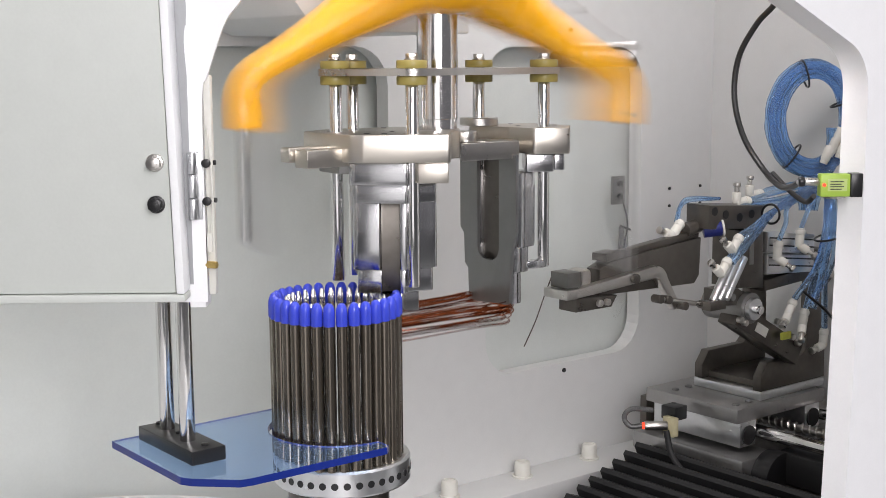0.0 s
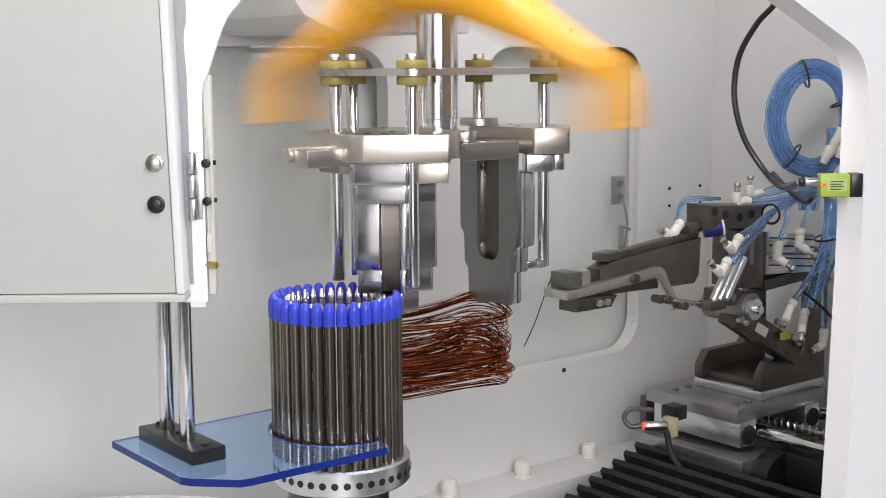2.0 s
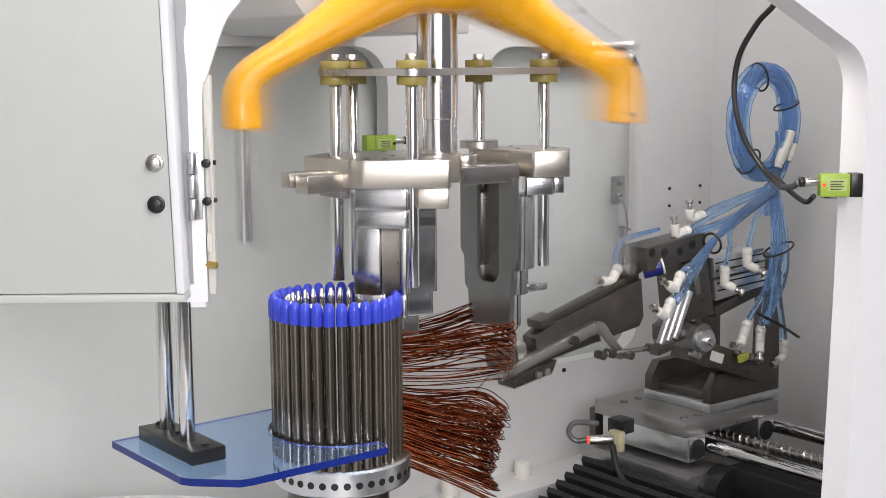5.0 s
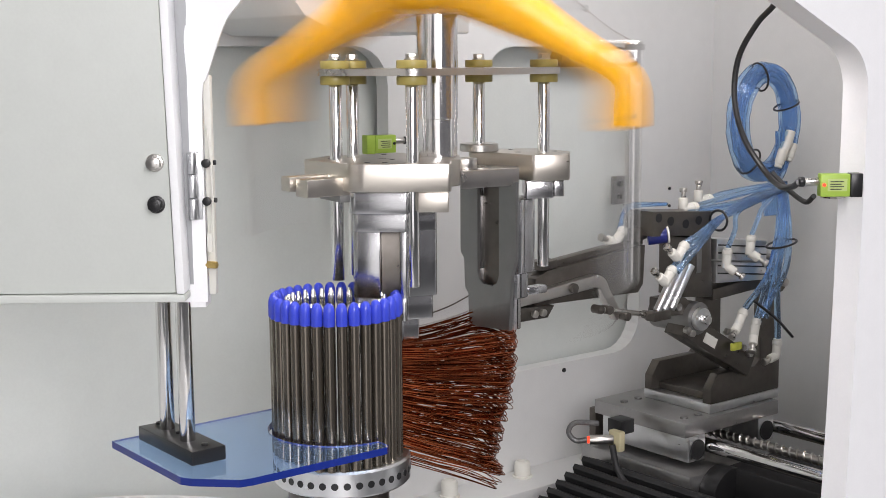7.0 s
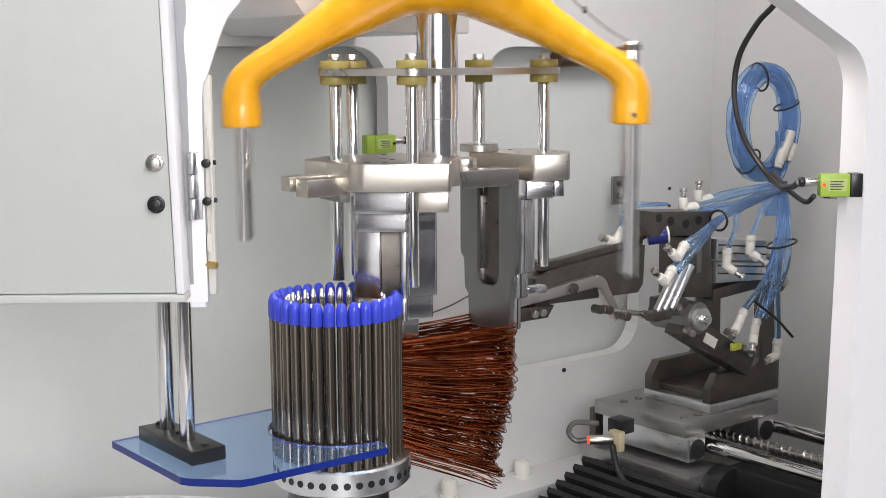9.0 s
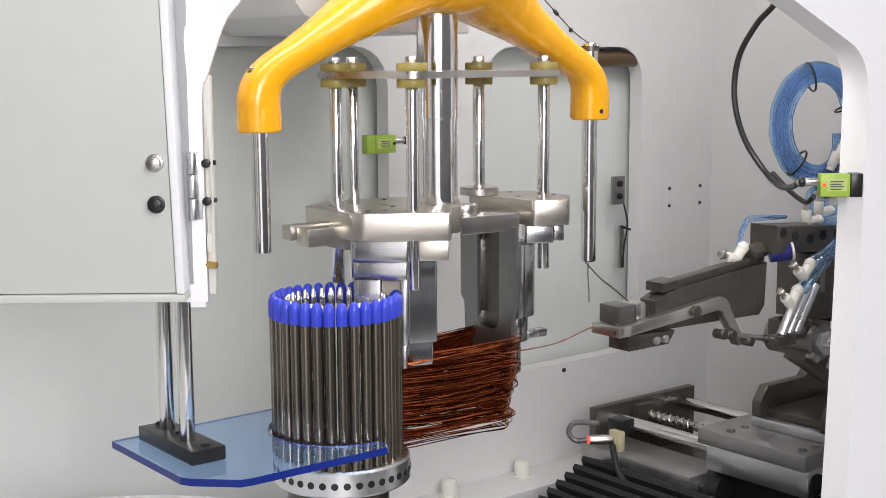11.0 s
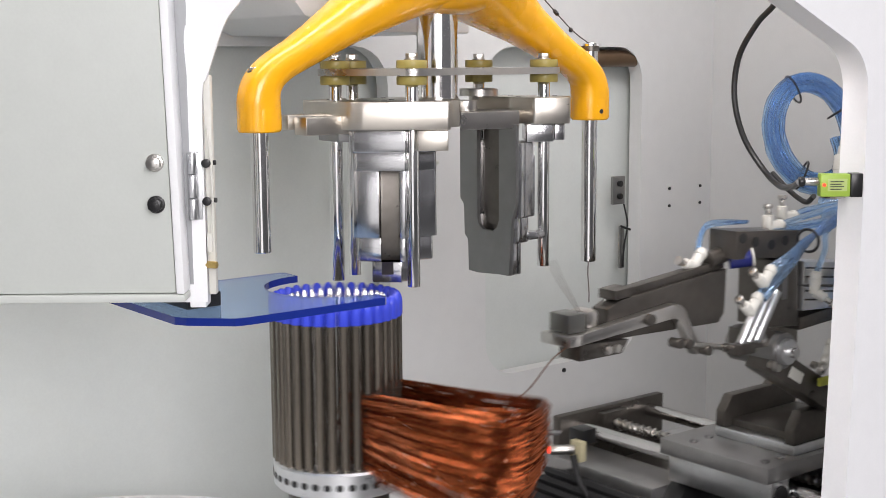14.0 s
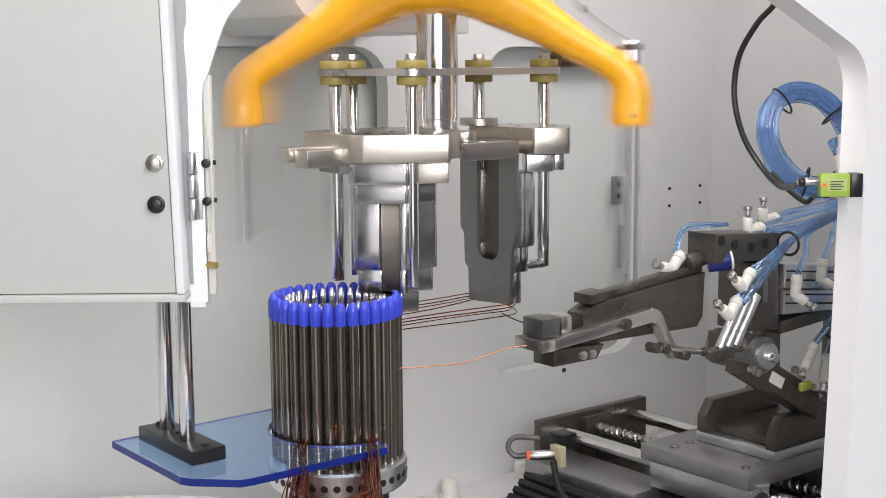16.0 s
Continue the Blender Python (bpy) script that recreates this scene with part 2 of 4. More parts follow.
wall_back = outline_wall()
inner = part("wall_inner", bx((-0.75, YW + 0.036, 0.55), (XW + 0.02, YW + 0.056, 1.75), 0), M_WALL_IN)
tagged(inner, "pale grey panel behind the openings", "wall", kind="structure")
wall_right = part("wall_right", bx((XW, -0.8, 0.55), (XW + 0.02, YW + 0.17, 1.75), 0), M_WALL)
tagged(wall_right, "grey-white painted steel side wall", "wall", kind="structure")
wall_left = part("wall_left", bx((-0.77, -0.08, 0.55), (-0.75, YW + 0.17, 1.75), 0), M_WALL)
tagged(wall_left, "grey-white painted steel side wall", "wall", kind="structure")
ceiling = part("ceiling", bx((-0.77, -0.05, 1.75), (XW + 0.02, YW + 0.17, 1.77), 0), M_WALL)
tagged(ceiling, "painted steel cabinet roof", "ceiling", kind="structure")
floor = part("floor", bx((-1.2, -0.7, 0.60), (XW + 0.02, YW + 0.17, 0.62), 0), M_WALL)
tagged(floor, "grey-white painted machine bed", "floor", kind="structure")
ground = part("ground", bx((-12, -12, -0.02), (12, 12, 0.0), 0), material("grey_hall_floor", (0.32, 0.33, 0.33), 0.4, vary=0.1, scale=8))
tagged(ground, "grey painted hall floor", "floor", kind="structure")
base = part("machine_base", bx((-1.2, -0.7, 0.0), (XW + 0.02, YW + 0.17, 0.60), 0.003), M_WALL)
tagged(base, "grey-white painted machine base", "machine base", kind="structure")

# ledge along the back wall, with white capped bolts
ledge = part("ledge", bx((-0.75, YW - 0.07, 0.62), (XW, YW, 0.775), 0.002), M_WALL)
tagged(ledge, "grey painted steel ledge along the back wall", "ledge", kind="structure")


def bolt_cap(x, y, z):
    t = thing("bolt_cap", "white round plastic bolt cap on the ledge", "bolt cap", (x, y, z), "bolt caps on the ledge")
    part("washer", turned([(0.013, 0), (0.013, 0.002), (0.0125, 0.0025)], seg=28), M_WHITEPL, t)
    part("cap", turned([(0.0105, 0.0025), (0.0102, 0.018), (0.0085, 0.0205), (0.0068, 0.021), (0.0065, 0.0195)], seg=28), M_WHITEPL, t)
    return t


cap0 = bolt_cap(0.229, YW - 0.025, 0.775)
for x in (0.348, 0.467, 0.586):
    copy_thing(cap0, pose(x, YW - 0.025, 0.775))

# white front panel: opening edge with a chamfered upper corner
def front_frame():
    t = thing("front_panel", "white painted front frame of the cabinet with a bevelled corner", "cabinet frame")
    tagged(t, kind="structure")
    Y0, Y1 = -0.25, -0.224
    edge = [(0.246, 0.0), (0.2745, 0.9), (0.2790, 1.0), (0.2822, 1.1), (0.2845, 1.2), (0.2852, 1.27)]
    for i in range(9):                                    # rounded bend, then the bevel up to the left
        a = radians(i * 8)
        edge.append((0.2402 + 0.045 * math.cos(a), 1.272 + 0.045 * math.sin(a)))
    edge += [(0.167, 1.352), (0.04, 1.41), (-0.30, 1.56)]
    bm = bmesh.new()
    far = [(XW + 0.6, z) for _, z in edge]
    rows = [[bm.verts.new((x, y, z)) for x, z in pts] for pts, y in ((far, Y0), (edge, Y0), (edge, Y1), (far, Y1))]
    for a, b in zip(rows, rows[1:]):
        for i in range(len(edge) - 1):
            bm.faces.new((a[i], a[i + 1], b[i + 1], b[i]))
    bmesh.ops.recalc_face_normals(bm, faces=bm.faces)
    part("panel", bm, M_FRAME, t)
    return t


front_frame()


# ---------------------------------------------------------------- open door at the left, with hinge
def left_door():
    a, b = Vector((-0.408, -0.022, 0)), Vector((-0.306, -0.102, 0))
    d = (b - a).normalized()
    ang = math.degrees(math.atan2(d.y, d.x))
    t = thing("cabinet_door", "pale grey-green steel door panel standing open", "door")
    m = pose(b.x, b.y, 0, 0, 0, ang)
    L = -0.6
    k = 0.023 * 0.61
    pts = [(L, 1.140), (-0.0065, 1.140), (-0.0065 - k, 1.75), (L, 1.75)]
    bm = bmesh.new()
    f0 = [bm.verts.new((x, 0.0, z)) for x, z in pts]
    f1 = [bm.verts.new((x, 0.018, z)) for x, z in pts]
    bm.faces.new(f0); bm.faces.new(f1[::-1])
    for i in range(4):
        j = (i + 1) % 4
        bm.faces.new((f0[i], f0[j], f1[j], f1[i]))
    bmesh.ops.recalc_face_normals(bm, faces=bm.faces)
    bmesh.ops.bevel(bm, geom=bm.edges[:], offset=0.0015, segments=2, affect="EDGES", profile=0.5)
    bmesh.ops.transform(bm, matrix=m, verts=bm.verts)
    part("panel", bm, M_DOOR, t)
    part("rim", bx((L, -0.003, 1.134), (0.0, 0.019, 1.1395), 0.001, m=m), M_DOOR, t)
    bm = bx((-0.0058, -0.003, 1.14), (0.0, 0.019, 1.75), 0.001)
    for v in bm.verts:
        v.co.x -= 0.023 * (v.co.z - 1.14)
    bmesh.ops.transform(bm, matrix=m, verts=bm.verts)
    part("side_rim", bm, M_FRAME, t)
    part("inner_rim", bx((-0.03, 0.0195, 1.142), (0.004, 0.024, 1.75), 0.001, m=m), M_GREYPAINT, t)
    for z, mat in ((1.232, M_STEEL), (1.203, M_BLACKGLOSS)):
        bm = cy((-0.018, -0.002, z), (-0.018, 0.001, z), 0.0062, 20)
        cy((-0.018, -0.0075, z), (-0.018, -0.001, z), 0.0052, 6, 0.0004, bm)
        cy((-0.018, -0.0082, z), (-0.018, -0.007, z), 0.003, 16, 0.0002, bm)
        bmesh.ops.transform(bm, matrix=m, verts=bm.verts)
        part("hex_bolt", bm, mat, t)
    return t


left_door()


def door_post():
    t = thing("door_post", "narrow pale steel door post with a small hinge", "post")
    m = pose(-0.2893, -0.0898, 0, 0, 0, -38.2)
    def L(lo, hi, bev=0.0008): return bx(lo, hi, bev, m=m)
    def K(p, q, r, seg=14):
        bm = cy(p, q, r, seg)
        bmesh.ops.transform(bm, matrix=m, verts=bm.verts)
        return bm
    part("post", L((-0.0065, 0.0, 1.126), (0.0050, 0.02, 1.75)), M_FRAME, t)
    part("strip", L((0.0070, 0.003, 1.135), (0.0122, 0.012, 1.292)), M_WHITEPL, t)
    for z0, z1 in ((1.190, 1.205), (1.2055, 1.222), (1.2225, 1.238)):
        part("hinge_knuckle", K((-0.0010, -0.0035, z0), (-0.0010, -0.0035, z1), 0.0032, 16), M_ALU, t)
    part("hinge_leaf", L((0.0, -0.0012, 1.19), (0.005, -0.0002, 1.238), 0.0003), M_ALU, t)
    for z in (1.230, 1.203):
        part("screw", K((0.0085, 0.0, z), (0.0085, -0.004, z), 0.0032), M_BLACKGLOSS, t)
        part("screw_tip", K((0.0120, 0.006, z), (0.0145, 0.006, z), 0.0018), M_BLACKGLOSS, t)
    part("wire", sweep([m @ Vector(p) for p in smooth_path([(0.0095, 0.001, 1.255), (0.0118, 0.0, 1.22), (0.0112, 0.0, 1.19), (0.009, 0.001, 1.165)], 8)], 0.0006, 6), M_WHITEPL, t)
    part("clip", L((0.0070, 0.0, 1.166), (0.0110, 0.003, 1.18)), M_WHITEPL, t)
    part("sensor_tip", K((0.006, 0.002, 1.157), (0.014, -0.001, 1.157), 0.0026), M_BRASS, t)
    return t


door_post()


def corner_panel():
    t = thing("corner_panel", "pale curved steel corner panel of the cabinet", "panel")
    tagged(t, kind="structure")
    path = [(-0.2845, -0.0942, 1.13), (-0.2845, -0.0942, 1.25), (-0.2835, -0.095, 1.284), (-0.281, -0.097, 1.291), (-0.271, -0.105, 1.326), (-0.262, -0.112, 1.342), (-0.235, -0.135, 1.385), (-0.10, -0.24, 1.56)]
    bm = bmesh.new()
    P = smooth_path(path, 6)
    rows = [[bm.verts.new(p + Vector((dx, dy, 0))) for p in P] for dx, dy in ((-0.2, 0.16), (0, 0), (0.004, 0.006))]
    for a, b in zip(rows, rows[1:]):
        for i in range(len(P) - 1):
            bm.faces.new((a[i], a[i + 1], b[i + 1], b[i]))
    bmesh.ops.recalc_face_normals(bm, faces=bm.faces)
    part("panel", bm, M_FRAME, t)


corner_panel()


# ---------------------------------------------------------------- needle cylinder (transfer tool)
CX, CY = -0.115, -0.003
Z_FL, Z_TOP = 0.963, 1.106


def needle_tool():
    t = thing("needle_tool", "round transfer tool of upright bronze-grey needles with blue caps", "winding tool", (CX, CY, 0))
    # flange with a ring of holes
    fl = part("flange", turned([(0.034, 0.940), (0.0575, 0.940), (0.0595, 0.942), (0.0595, 0.961), (0.058, 0.963), (0.034, 0.963)], seg=72, close=True), M_ALU, t,
              "bright aluminium flange with a ring of holes")
    fl.location = (0.004, 0, 0)
    hole = cy((0.0588, 0, 0.951), (0.0599, 0, 0.951), 0.0031, 14, 0)
    me = bpy.data.meshes.new("hole")
    hole.to_mesh(me)
    me.materials.append(M_BLACKGLOSS)
    for i in range(36):
        h = new("hole", me)
        h.parent = fl
        h.rotation_euler = (0, 0, 2 * math.pi * i / 36)
    part("pedestal", turned([(0.040, 0.620), (0.044, 0.640), (0.044, 0.939)], seg=48), M_DARK, t)
    N, R = 32, 0.0525
    bm = bmesh.new()
    cy((0, 0, 0.9632), (0, 0, 1.087), 0.0044, 14, 0, bm)
    needle = bpy.data.meshes.new("needle")
    bm.to_mesh(needle); bm.free()
    needle.materials.append(M_NEEDLE)
    needle.shade_smooth(); needle.set_sharp_from_angle(angle=radians(40))
    bm = turned([(0.0047, 1.0862), (0.0049, 1.0872), (0.0049, 1.097), (0.0046, 1.1005), (0.0035, 1.1035), (0.0016, 1.1052)], seg=14)
    cap = bpy.data.meshes.new("cap")
    bm.to_mesh(cap); bm.free()
    cap.materials.append(M_BLUECAP)
    cap.shade_smooth(); cap.set_sharp_from_angle(angle=radians(40))
    bm = turned([(0.0031, 0.9632), (0.0031, 1.0935), (0.0027, 1.099), (0.0014, 1.1022)], seg=10)
    tip = bpy.data.meshes.new("inner_needle")
    bm.to_mesh(tip); bm.free()
    tip.materials.append(M_TIP)
    tip.shade_smooth(); tip.set_sharp_from_angle(angle=radians(40))
    for i in range(N):
        a = 2 * math.pi * (i + 0.5) / N
        pin = None
        for nm, mesh, r in (("needle", needle, R), ("cap", cap, R), ("inner_needle", tip, R - 0.0105)):
            o = new(nm, mesh)
            if nm == "cap":
                o.parent = pin
            else:
                o.parent = t
                o.location = (r * math.cos(a), r * math.sin(a), 0)
                pin = o if nm == "needle" else pin
    return t


needle_tool_ob = needle_tool()
turntable = part("turntable", turned([(0.285, 0.621), (0.29, 0.83), (0.29, 0.877), (0.287, 0.880), (0.05, 0.880)], (-0.362, -0.003, 0), seg=96), M_WALL)
tagged(turntable, "large grey-white round index table", "turntable")


# ---------------------------------------------------------------- blue stripper plate on two rods
def stripper():
    t = thing("stripper_plate", "clear blue acrylic fork plate hung on two chrome rods", "fork plate")
    z0, z1 = 0.9815, 0.9875
    xl, yf, yb, r = -0.287, -0.082, 0.083, 0.0605
    outline = [(xl, yb - 0.004), (xl, -0.045), (xl + 0.005, -0.054), (xl + 0.032, yf + 0.002), (xl + 0.042, yf), (CX - 0.004, yf), (CX, yf + 0.004)]
    arc = []
    outline += [(CX, CY - r * 1.0)]
    for i in range(1, 24):
        a = radians(-90 - 180 * i / 24)
        arc.append((CX + r * math.cos(a), CY + r * math.sin(a)))
    outline += arc + [(CX, CY + r), (CX, yb - 0.004), (CX - 0.004, yb)]
    bm = bmesh.new()
    lo = [bm.verts.new((x, y, z0)) for x, y in outline]
    hi = [bm.verts.new((x, y, z1)) for x, y in outline]
    bm.faces.new(lo[::-1]); bm.faces.new(hi)
    n = len(outline)
    side = [bm.faces.new((lo[i], lo[(i + 1) % n], hi[(i + 1) % n], hi[i])) for i in range(n)]
    bmesh.ops.recalc_face_normals(bm, faces=bm.faces)
    for f_ in side:
        f_.material_index = 1
    p = part("plate", bm, M_ACRYL, t, smooth=False)
    p.data.materials.append(M_ACRYL_EDGE)
    p.visible_shadow = False
    part("clamp_block", bx((-0.268, -0.028, z1 + 0.0002), (-0.238, 0.068, z1 + 0.012), 0.001), M_BLACKGLOSS, t)
    for x, y in ((-0.2515, 0.047), (-0.2545, 0.005)):
        part("rod", cy((x, y, z1 + 0.001), (x, y, 1.60), 0.0063, 28), M_CHROME, t)
    for x, y in ((-0.2515, 0.026), (-0.2515, -0.018), (-0.2515, 0.062)):
        bolt(t, (x, y, z1 + 0.012), 0.003, 0.002, mat=M_BLACKGLOSS)
    return t


stripper_ob = stripper()

# ---------------------------------------------------------------- winding shaft, pusher plate, split former, flyer
shaft = thing("winding_shaft", "polished steel centre shaft of the winding head", "shaft")
part("spindle", turned([(0.0178, 1.2495), (0.0184, 1.25), (0.0184, 1.70)], seg=48), M_CHROME, shaft)

RODS = [(-0.090, 0.029), (-0.062, 0.044), (-0.060, -0.042), (0.074, 0.031), (0.102, -0.029)]


def pusher():
    t = thing("pusher", "steel pusher plate carrying five polished rods with amber collars", "pusher")
    lobes = []
    for i in range(64):
        a = 2 * math.pi * i / 64 - radians(24)
        n = Vector((math.cos(a), math.sin(a)))
        p = max((Vector(q) for q in RODS), key=lambda q: q.dot(n))
        lobes.append(tuple(p + n * 0.0150))
    hole = [(0.0192 * math.cos(2 * math.pi * i / 64 - radians(24)), 0.0192 * math.sin(2 * math.pi * i / 64 - radians(24))) for i in range(64)]
    part("plate", ringed(lobes, hole, 1.2885, 1.2945), M_STEEL, t)
    for x, y in RODS:
        rod = part("rod", cy((x, y, 1.109), (x, y, 1.301), 0.0056, 24, 0.0008), M_CHROME, t)
        part("collar", turned([(0.0066, 1.2947), (0.0125, 1.2947), (0.013, 1.2955), (0.013, 1.3005), (0.0125, 1.3015), (0.0066, 1.3015)], (x, y, 0), 28, close=True), M_NUT, rod, "amber plastic collar")
        part("collar", turned([(0.0066, 1.2808), (0.0125, 1.2808), (0.013, 1.2816), (0.013, 1.2873), (0.0125, 1.2883), (0.0066, 1.2883)], (x, y, 0), 28, close=True), M_NUT, rod, "amber plastic collar")
        part("washer", cy((x, y, 1.3016), (x, y, 1.3028), 0.0062, 20, 0.0002), M_STEEL, rod)
        part("hex_bolt", cy((x, y, 1.3028), (x, y, 1.3072), 0.0052, 6, 0.0005), M_STEEL, rod)
    return t


pusher_ob = pusher()


def halfshell(xf, xo, w, z0, z1, thick, slot=None, sgn=1, n=14):
    """A D-shaped shell: flat at xf, rounded out to xo, half width w, open as a slot on its curved side."""
    pts = []
    for i in range(n + 1):
        a = radians(-90 + 180 * i / n)
        c, s = math.cos(a), math.sin(a)
        k = abs(c) ** 0.72 * (1 if c >= 0 else -1)
        pts.append((xf + (xo - xf) * k, w * (abs(s) ** 0.85) * (1 if s >= 0 else -1)))
    return pts


def former():
    t = thing("former", "split winding former of worn steel below a milled head plate", "winding former")
    # head plates, drawn across (l) and along (d) the slotted face
    def turn(pts):
        return [(l * 0.7859 + d * 0.6184, -l * 0.6184 + d * 0.7859) for l, d in pts]

    z0, z1 = 1.2160, 1.2400
    left = [(-0.119, -0.022), (-0.084, -0.068), (-0.074, -0.078), (-0.064, -0.0815), (0.0115, -0.0815), (0.0115, -0.036), (0.020, -0.026), (0.020, 0.026), (-0.03, 0.055), (-0.10, 0.022)]
    part("head_plate", prism(turn(left), z0, z1, 0.0012, upright=0.003), M_BRUSHED, t)
    right = [(0.066, 0.040), (0.087, 0.013), (0.1205, 0.018), (0.125, 0.060), (0.095, 0.105), (0.030, 0.100), (0.030, 0.060)]
    part("head_plate", prism(turn(right), z0, z1, 0.0012, upright=0.0025), M_BRUSHED, t)
    part("cross_bar", prism(turn([(0.0205, -0.022), (0.074, 0.012), (0.074, 0.030), (0.0655, 0.0395), (0.0295, 0.058), (0.0205, 0.030)]), z0 - 0.0035, 1.2285, 0.001), M_STEEL, t)
    part("boss", prism(turn([(0.0245 + 0.011 * math.cos(a), 0.000 + 0.011 * math.sin(a)) for a in [i * math.pi / 14 for i in range(28)]]), 1.2287, 1.2385, 0.0006), M_STEEL, t)
    part("slide_bar", bx((-0.1465, 0.016, 1.2165), (-0.085, 0.030, 1.2292), 0.001), M_BRUSHED, t)
    part("slide_bar", bx((-0.1425, -0.006, 1.2125), (-0.095, 0.013, 1.2278), 0.001), M_BRUSHED, t)
    part("slide_bar", bx((0.07, -0.016, 1.2150), (0.1245, 0.000, 1.2280), 0.001), M_BRUSHED, t)
    part("boss", turned([(0.0185, 1.2402), (0.0185, 1.2465), (0.0175, 1.2475), (0.008, 1.2475)], (0.074, 0.031, 0), 32), M_STEEL, t)
    for l, d in ((-0.06, -0.066), (-0.045, -0.066), (0.0, -0.066), (-0.095, -0.02), (-0.04, -0.03), (-0.05, 0.03), (0.075, 0.05), (0.11, 0.06), (0.07, 0.09)):
        x, y = turn([(l, d)])[0]
        part("screw_hole", cy((x, y, 1.2398), (x, y, 1.2404), 0.0024, 14, 0), M_BLACKGLOSS, t)
    part("sleeve", turned([(0.0176, 1.2405), (0.0176, 1.345)], seg=40), M_CHROME, t)
    # left half: shoulder, body with slot, two stepped noses
    part("shoulder_block", prism(turn([(-0.0168, -0.0795), (0.0092, -0.0795), (0.0092, -0.045), (-0.0168, -0.045)]), 1.1985, 1.2158, 0.001, upright=0.001), M_BRUSHED, t)
    part("shoulder_block", prism(turn([(-0.105, -0.020), (-0.085, -0.052), (-0.074, -0.050), (-0.074, -0.010)]), 1.2045, 1.2158, 0.001), M_GREYMET, t)

    def plan(pts, k=1.0):
        """From across and along the slotted face to the machine's axes, drawn in by k."""
        out = []
        for l, d in pts:
            l, d = -0.038 + (l + 0.038) * k, -0.038 + (d + 0.038) * k
            out.append((l * 0.7859 + d * 0.6184, -l * 0.6184 + d * 0.7859))
        return out

    edge = [(-0.0735, -0.02), (-0.0735, -0.064), (-0.0725, -0.068), (-0.0690, -0.0702)]
    slot = [(-0.0498, -0.0732), (-0.0498, -0.054), (-0.0325, -0.054), (-0.0325, -0.0748)]
    rest = [(-0.0275, -0.0752), (-0.0262, -0.0742), (-0.0255, -0.066), (-0.0050, -0.0585), (-0.0022, -0.0568), (-0.0013, -0.054), (-0.0476, 0.007)]
    whole, cut = edge + rest, edge + slot + rest
    part("shoulder", prism(plan(whole, 1.06), 1.1965, 1.2158, 0.0012, upright=0.003), M_FORM, t)
    part("body", prism(plan(whole), 1.1812, 1.1963, 0.0002, upright=0.0016), M_FORM, t)
    part("body", prism(plan(cut), 1.124, 1.1811, 0.0002, upright=0.0016), M_FORM, t)
    part("step", prism(plan(cut, 0.90), 1.1030, 1.1238, 0.0012, upright=0.0016), M_FORM, t)
    part("nose", prism(plan(whole, 0.56), 1.083, 1.1028, 0.0012, upright=0.0016), M_FORM, t)
    # the blade's dark reflection is put into its colour by the dark steel
    part("slot_blade", prism(plan([(-0.0492, -0.0580), (-0.0332, -0.0580), (-0.0332, -0.0545), (-0.0492, -0.0545)]), 1.090, 1.1808, 0.0004), M_DARK, t, "steel blade inside the slot, coloured dark for its reflection")
    # right half: flat inner face with a long slot, stepped outer side
    bm = bmesh.new()
    strips = [[(-0.040, 1.2158), (-0.040, 1.145), (-0.0345, 1.128), (-0.0305, 1.0765), (-0.0165, 1.0765), (-0.0165, 1.2158)],
              [(-0.0165, 1.127), (-0.0165, 1.0765), (0.0145, 1.0745), (0.0145, 1.127), (0.012, 1.1205), (0.006, 1.1165), (-0.008, 1.1165), (-0.014, 1.1205)],
              [(-0.0165, 1.2158), (-0.0165, 1.213), (0.0145, 1.213), (0.0145, 1.2158)],
              [(0.0145, 1.2158), (0.0145, 1.0745), (0.0275, 1.0755), (0.0285, 1.105), (0.0335, 1.110), (0.0345, 1.138), (0.040, 1.144), (0.040, 1.2158)]]
    for s in strips:
        o = bmesh.new()
        f0 = [o.verts.new((0.058, y, z)) for y, z in s]
        f1 = [o.verts.new((0.0615, y, z)) for y, z in s]
        o.faces.new(f0); o.faces.new(f1[::-1])
        for i in range(len(s)):
            j = (i + 1) % len(s)
            o.faces.new((f0[i], f0[j], f1[j], f1[i]))
        bmesh.ops.recalc_face_normals(o, faces=o.faces)
        join(bm, o)
    part("face_plate", bm, M_FACE, t, smooth=False)
    part("slot_back", bx((0.0660, -0.0165, 1.115), (0.0700, 0.0145, 1.213), 0), M_DARK, t)
    part("body", prism(halfshell(0.0702, 0.096, 0.0395, 0, 0, 0), 1.1305, 1.1992, 0.0015), M_FORM, t)
    for y0, y1 in ((-0.0395, -0.0167), (0.0147, 0.0395)):
        part("body_cheek", bx((0.0617, y0, 1.1305), (0.0700, y1, 1.1992), 0.0012), M_FORM, t)
    part("shoulder", prism(turn([(0.0800, 0.016), (0.1060, 0.020), (0.110, 0.060), (0.080, 0.075)]), 1.1994, 1.2158, 0.0012, upright=0.002), M_FORM, t)
    part("shoulder", prism(turn([(0.1065, 0.024), (0.1165, 0.026), (0.1165, 0.055), (0.1105, 0.055)]), 1.2005, 1.2158, 0.001, upright=0.002), M_FORM, t)
    part("step", prism(halfshell(0.0702, 0.090, 0.0345, 0, 0, 0), 1.1065, 1.1302, 0.0012), M_FORM, t)
    part("nose", prism(halfshell(0.0702, 0.080, 0.0300, 0, 0, 0), 1.0765, 1.1062, 0.0012), M_FORM, t)
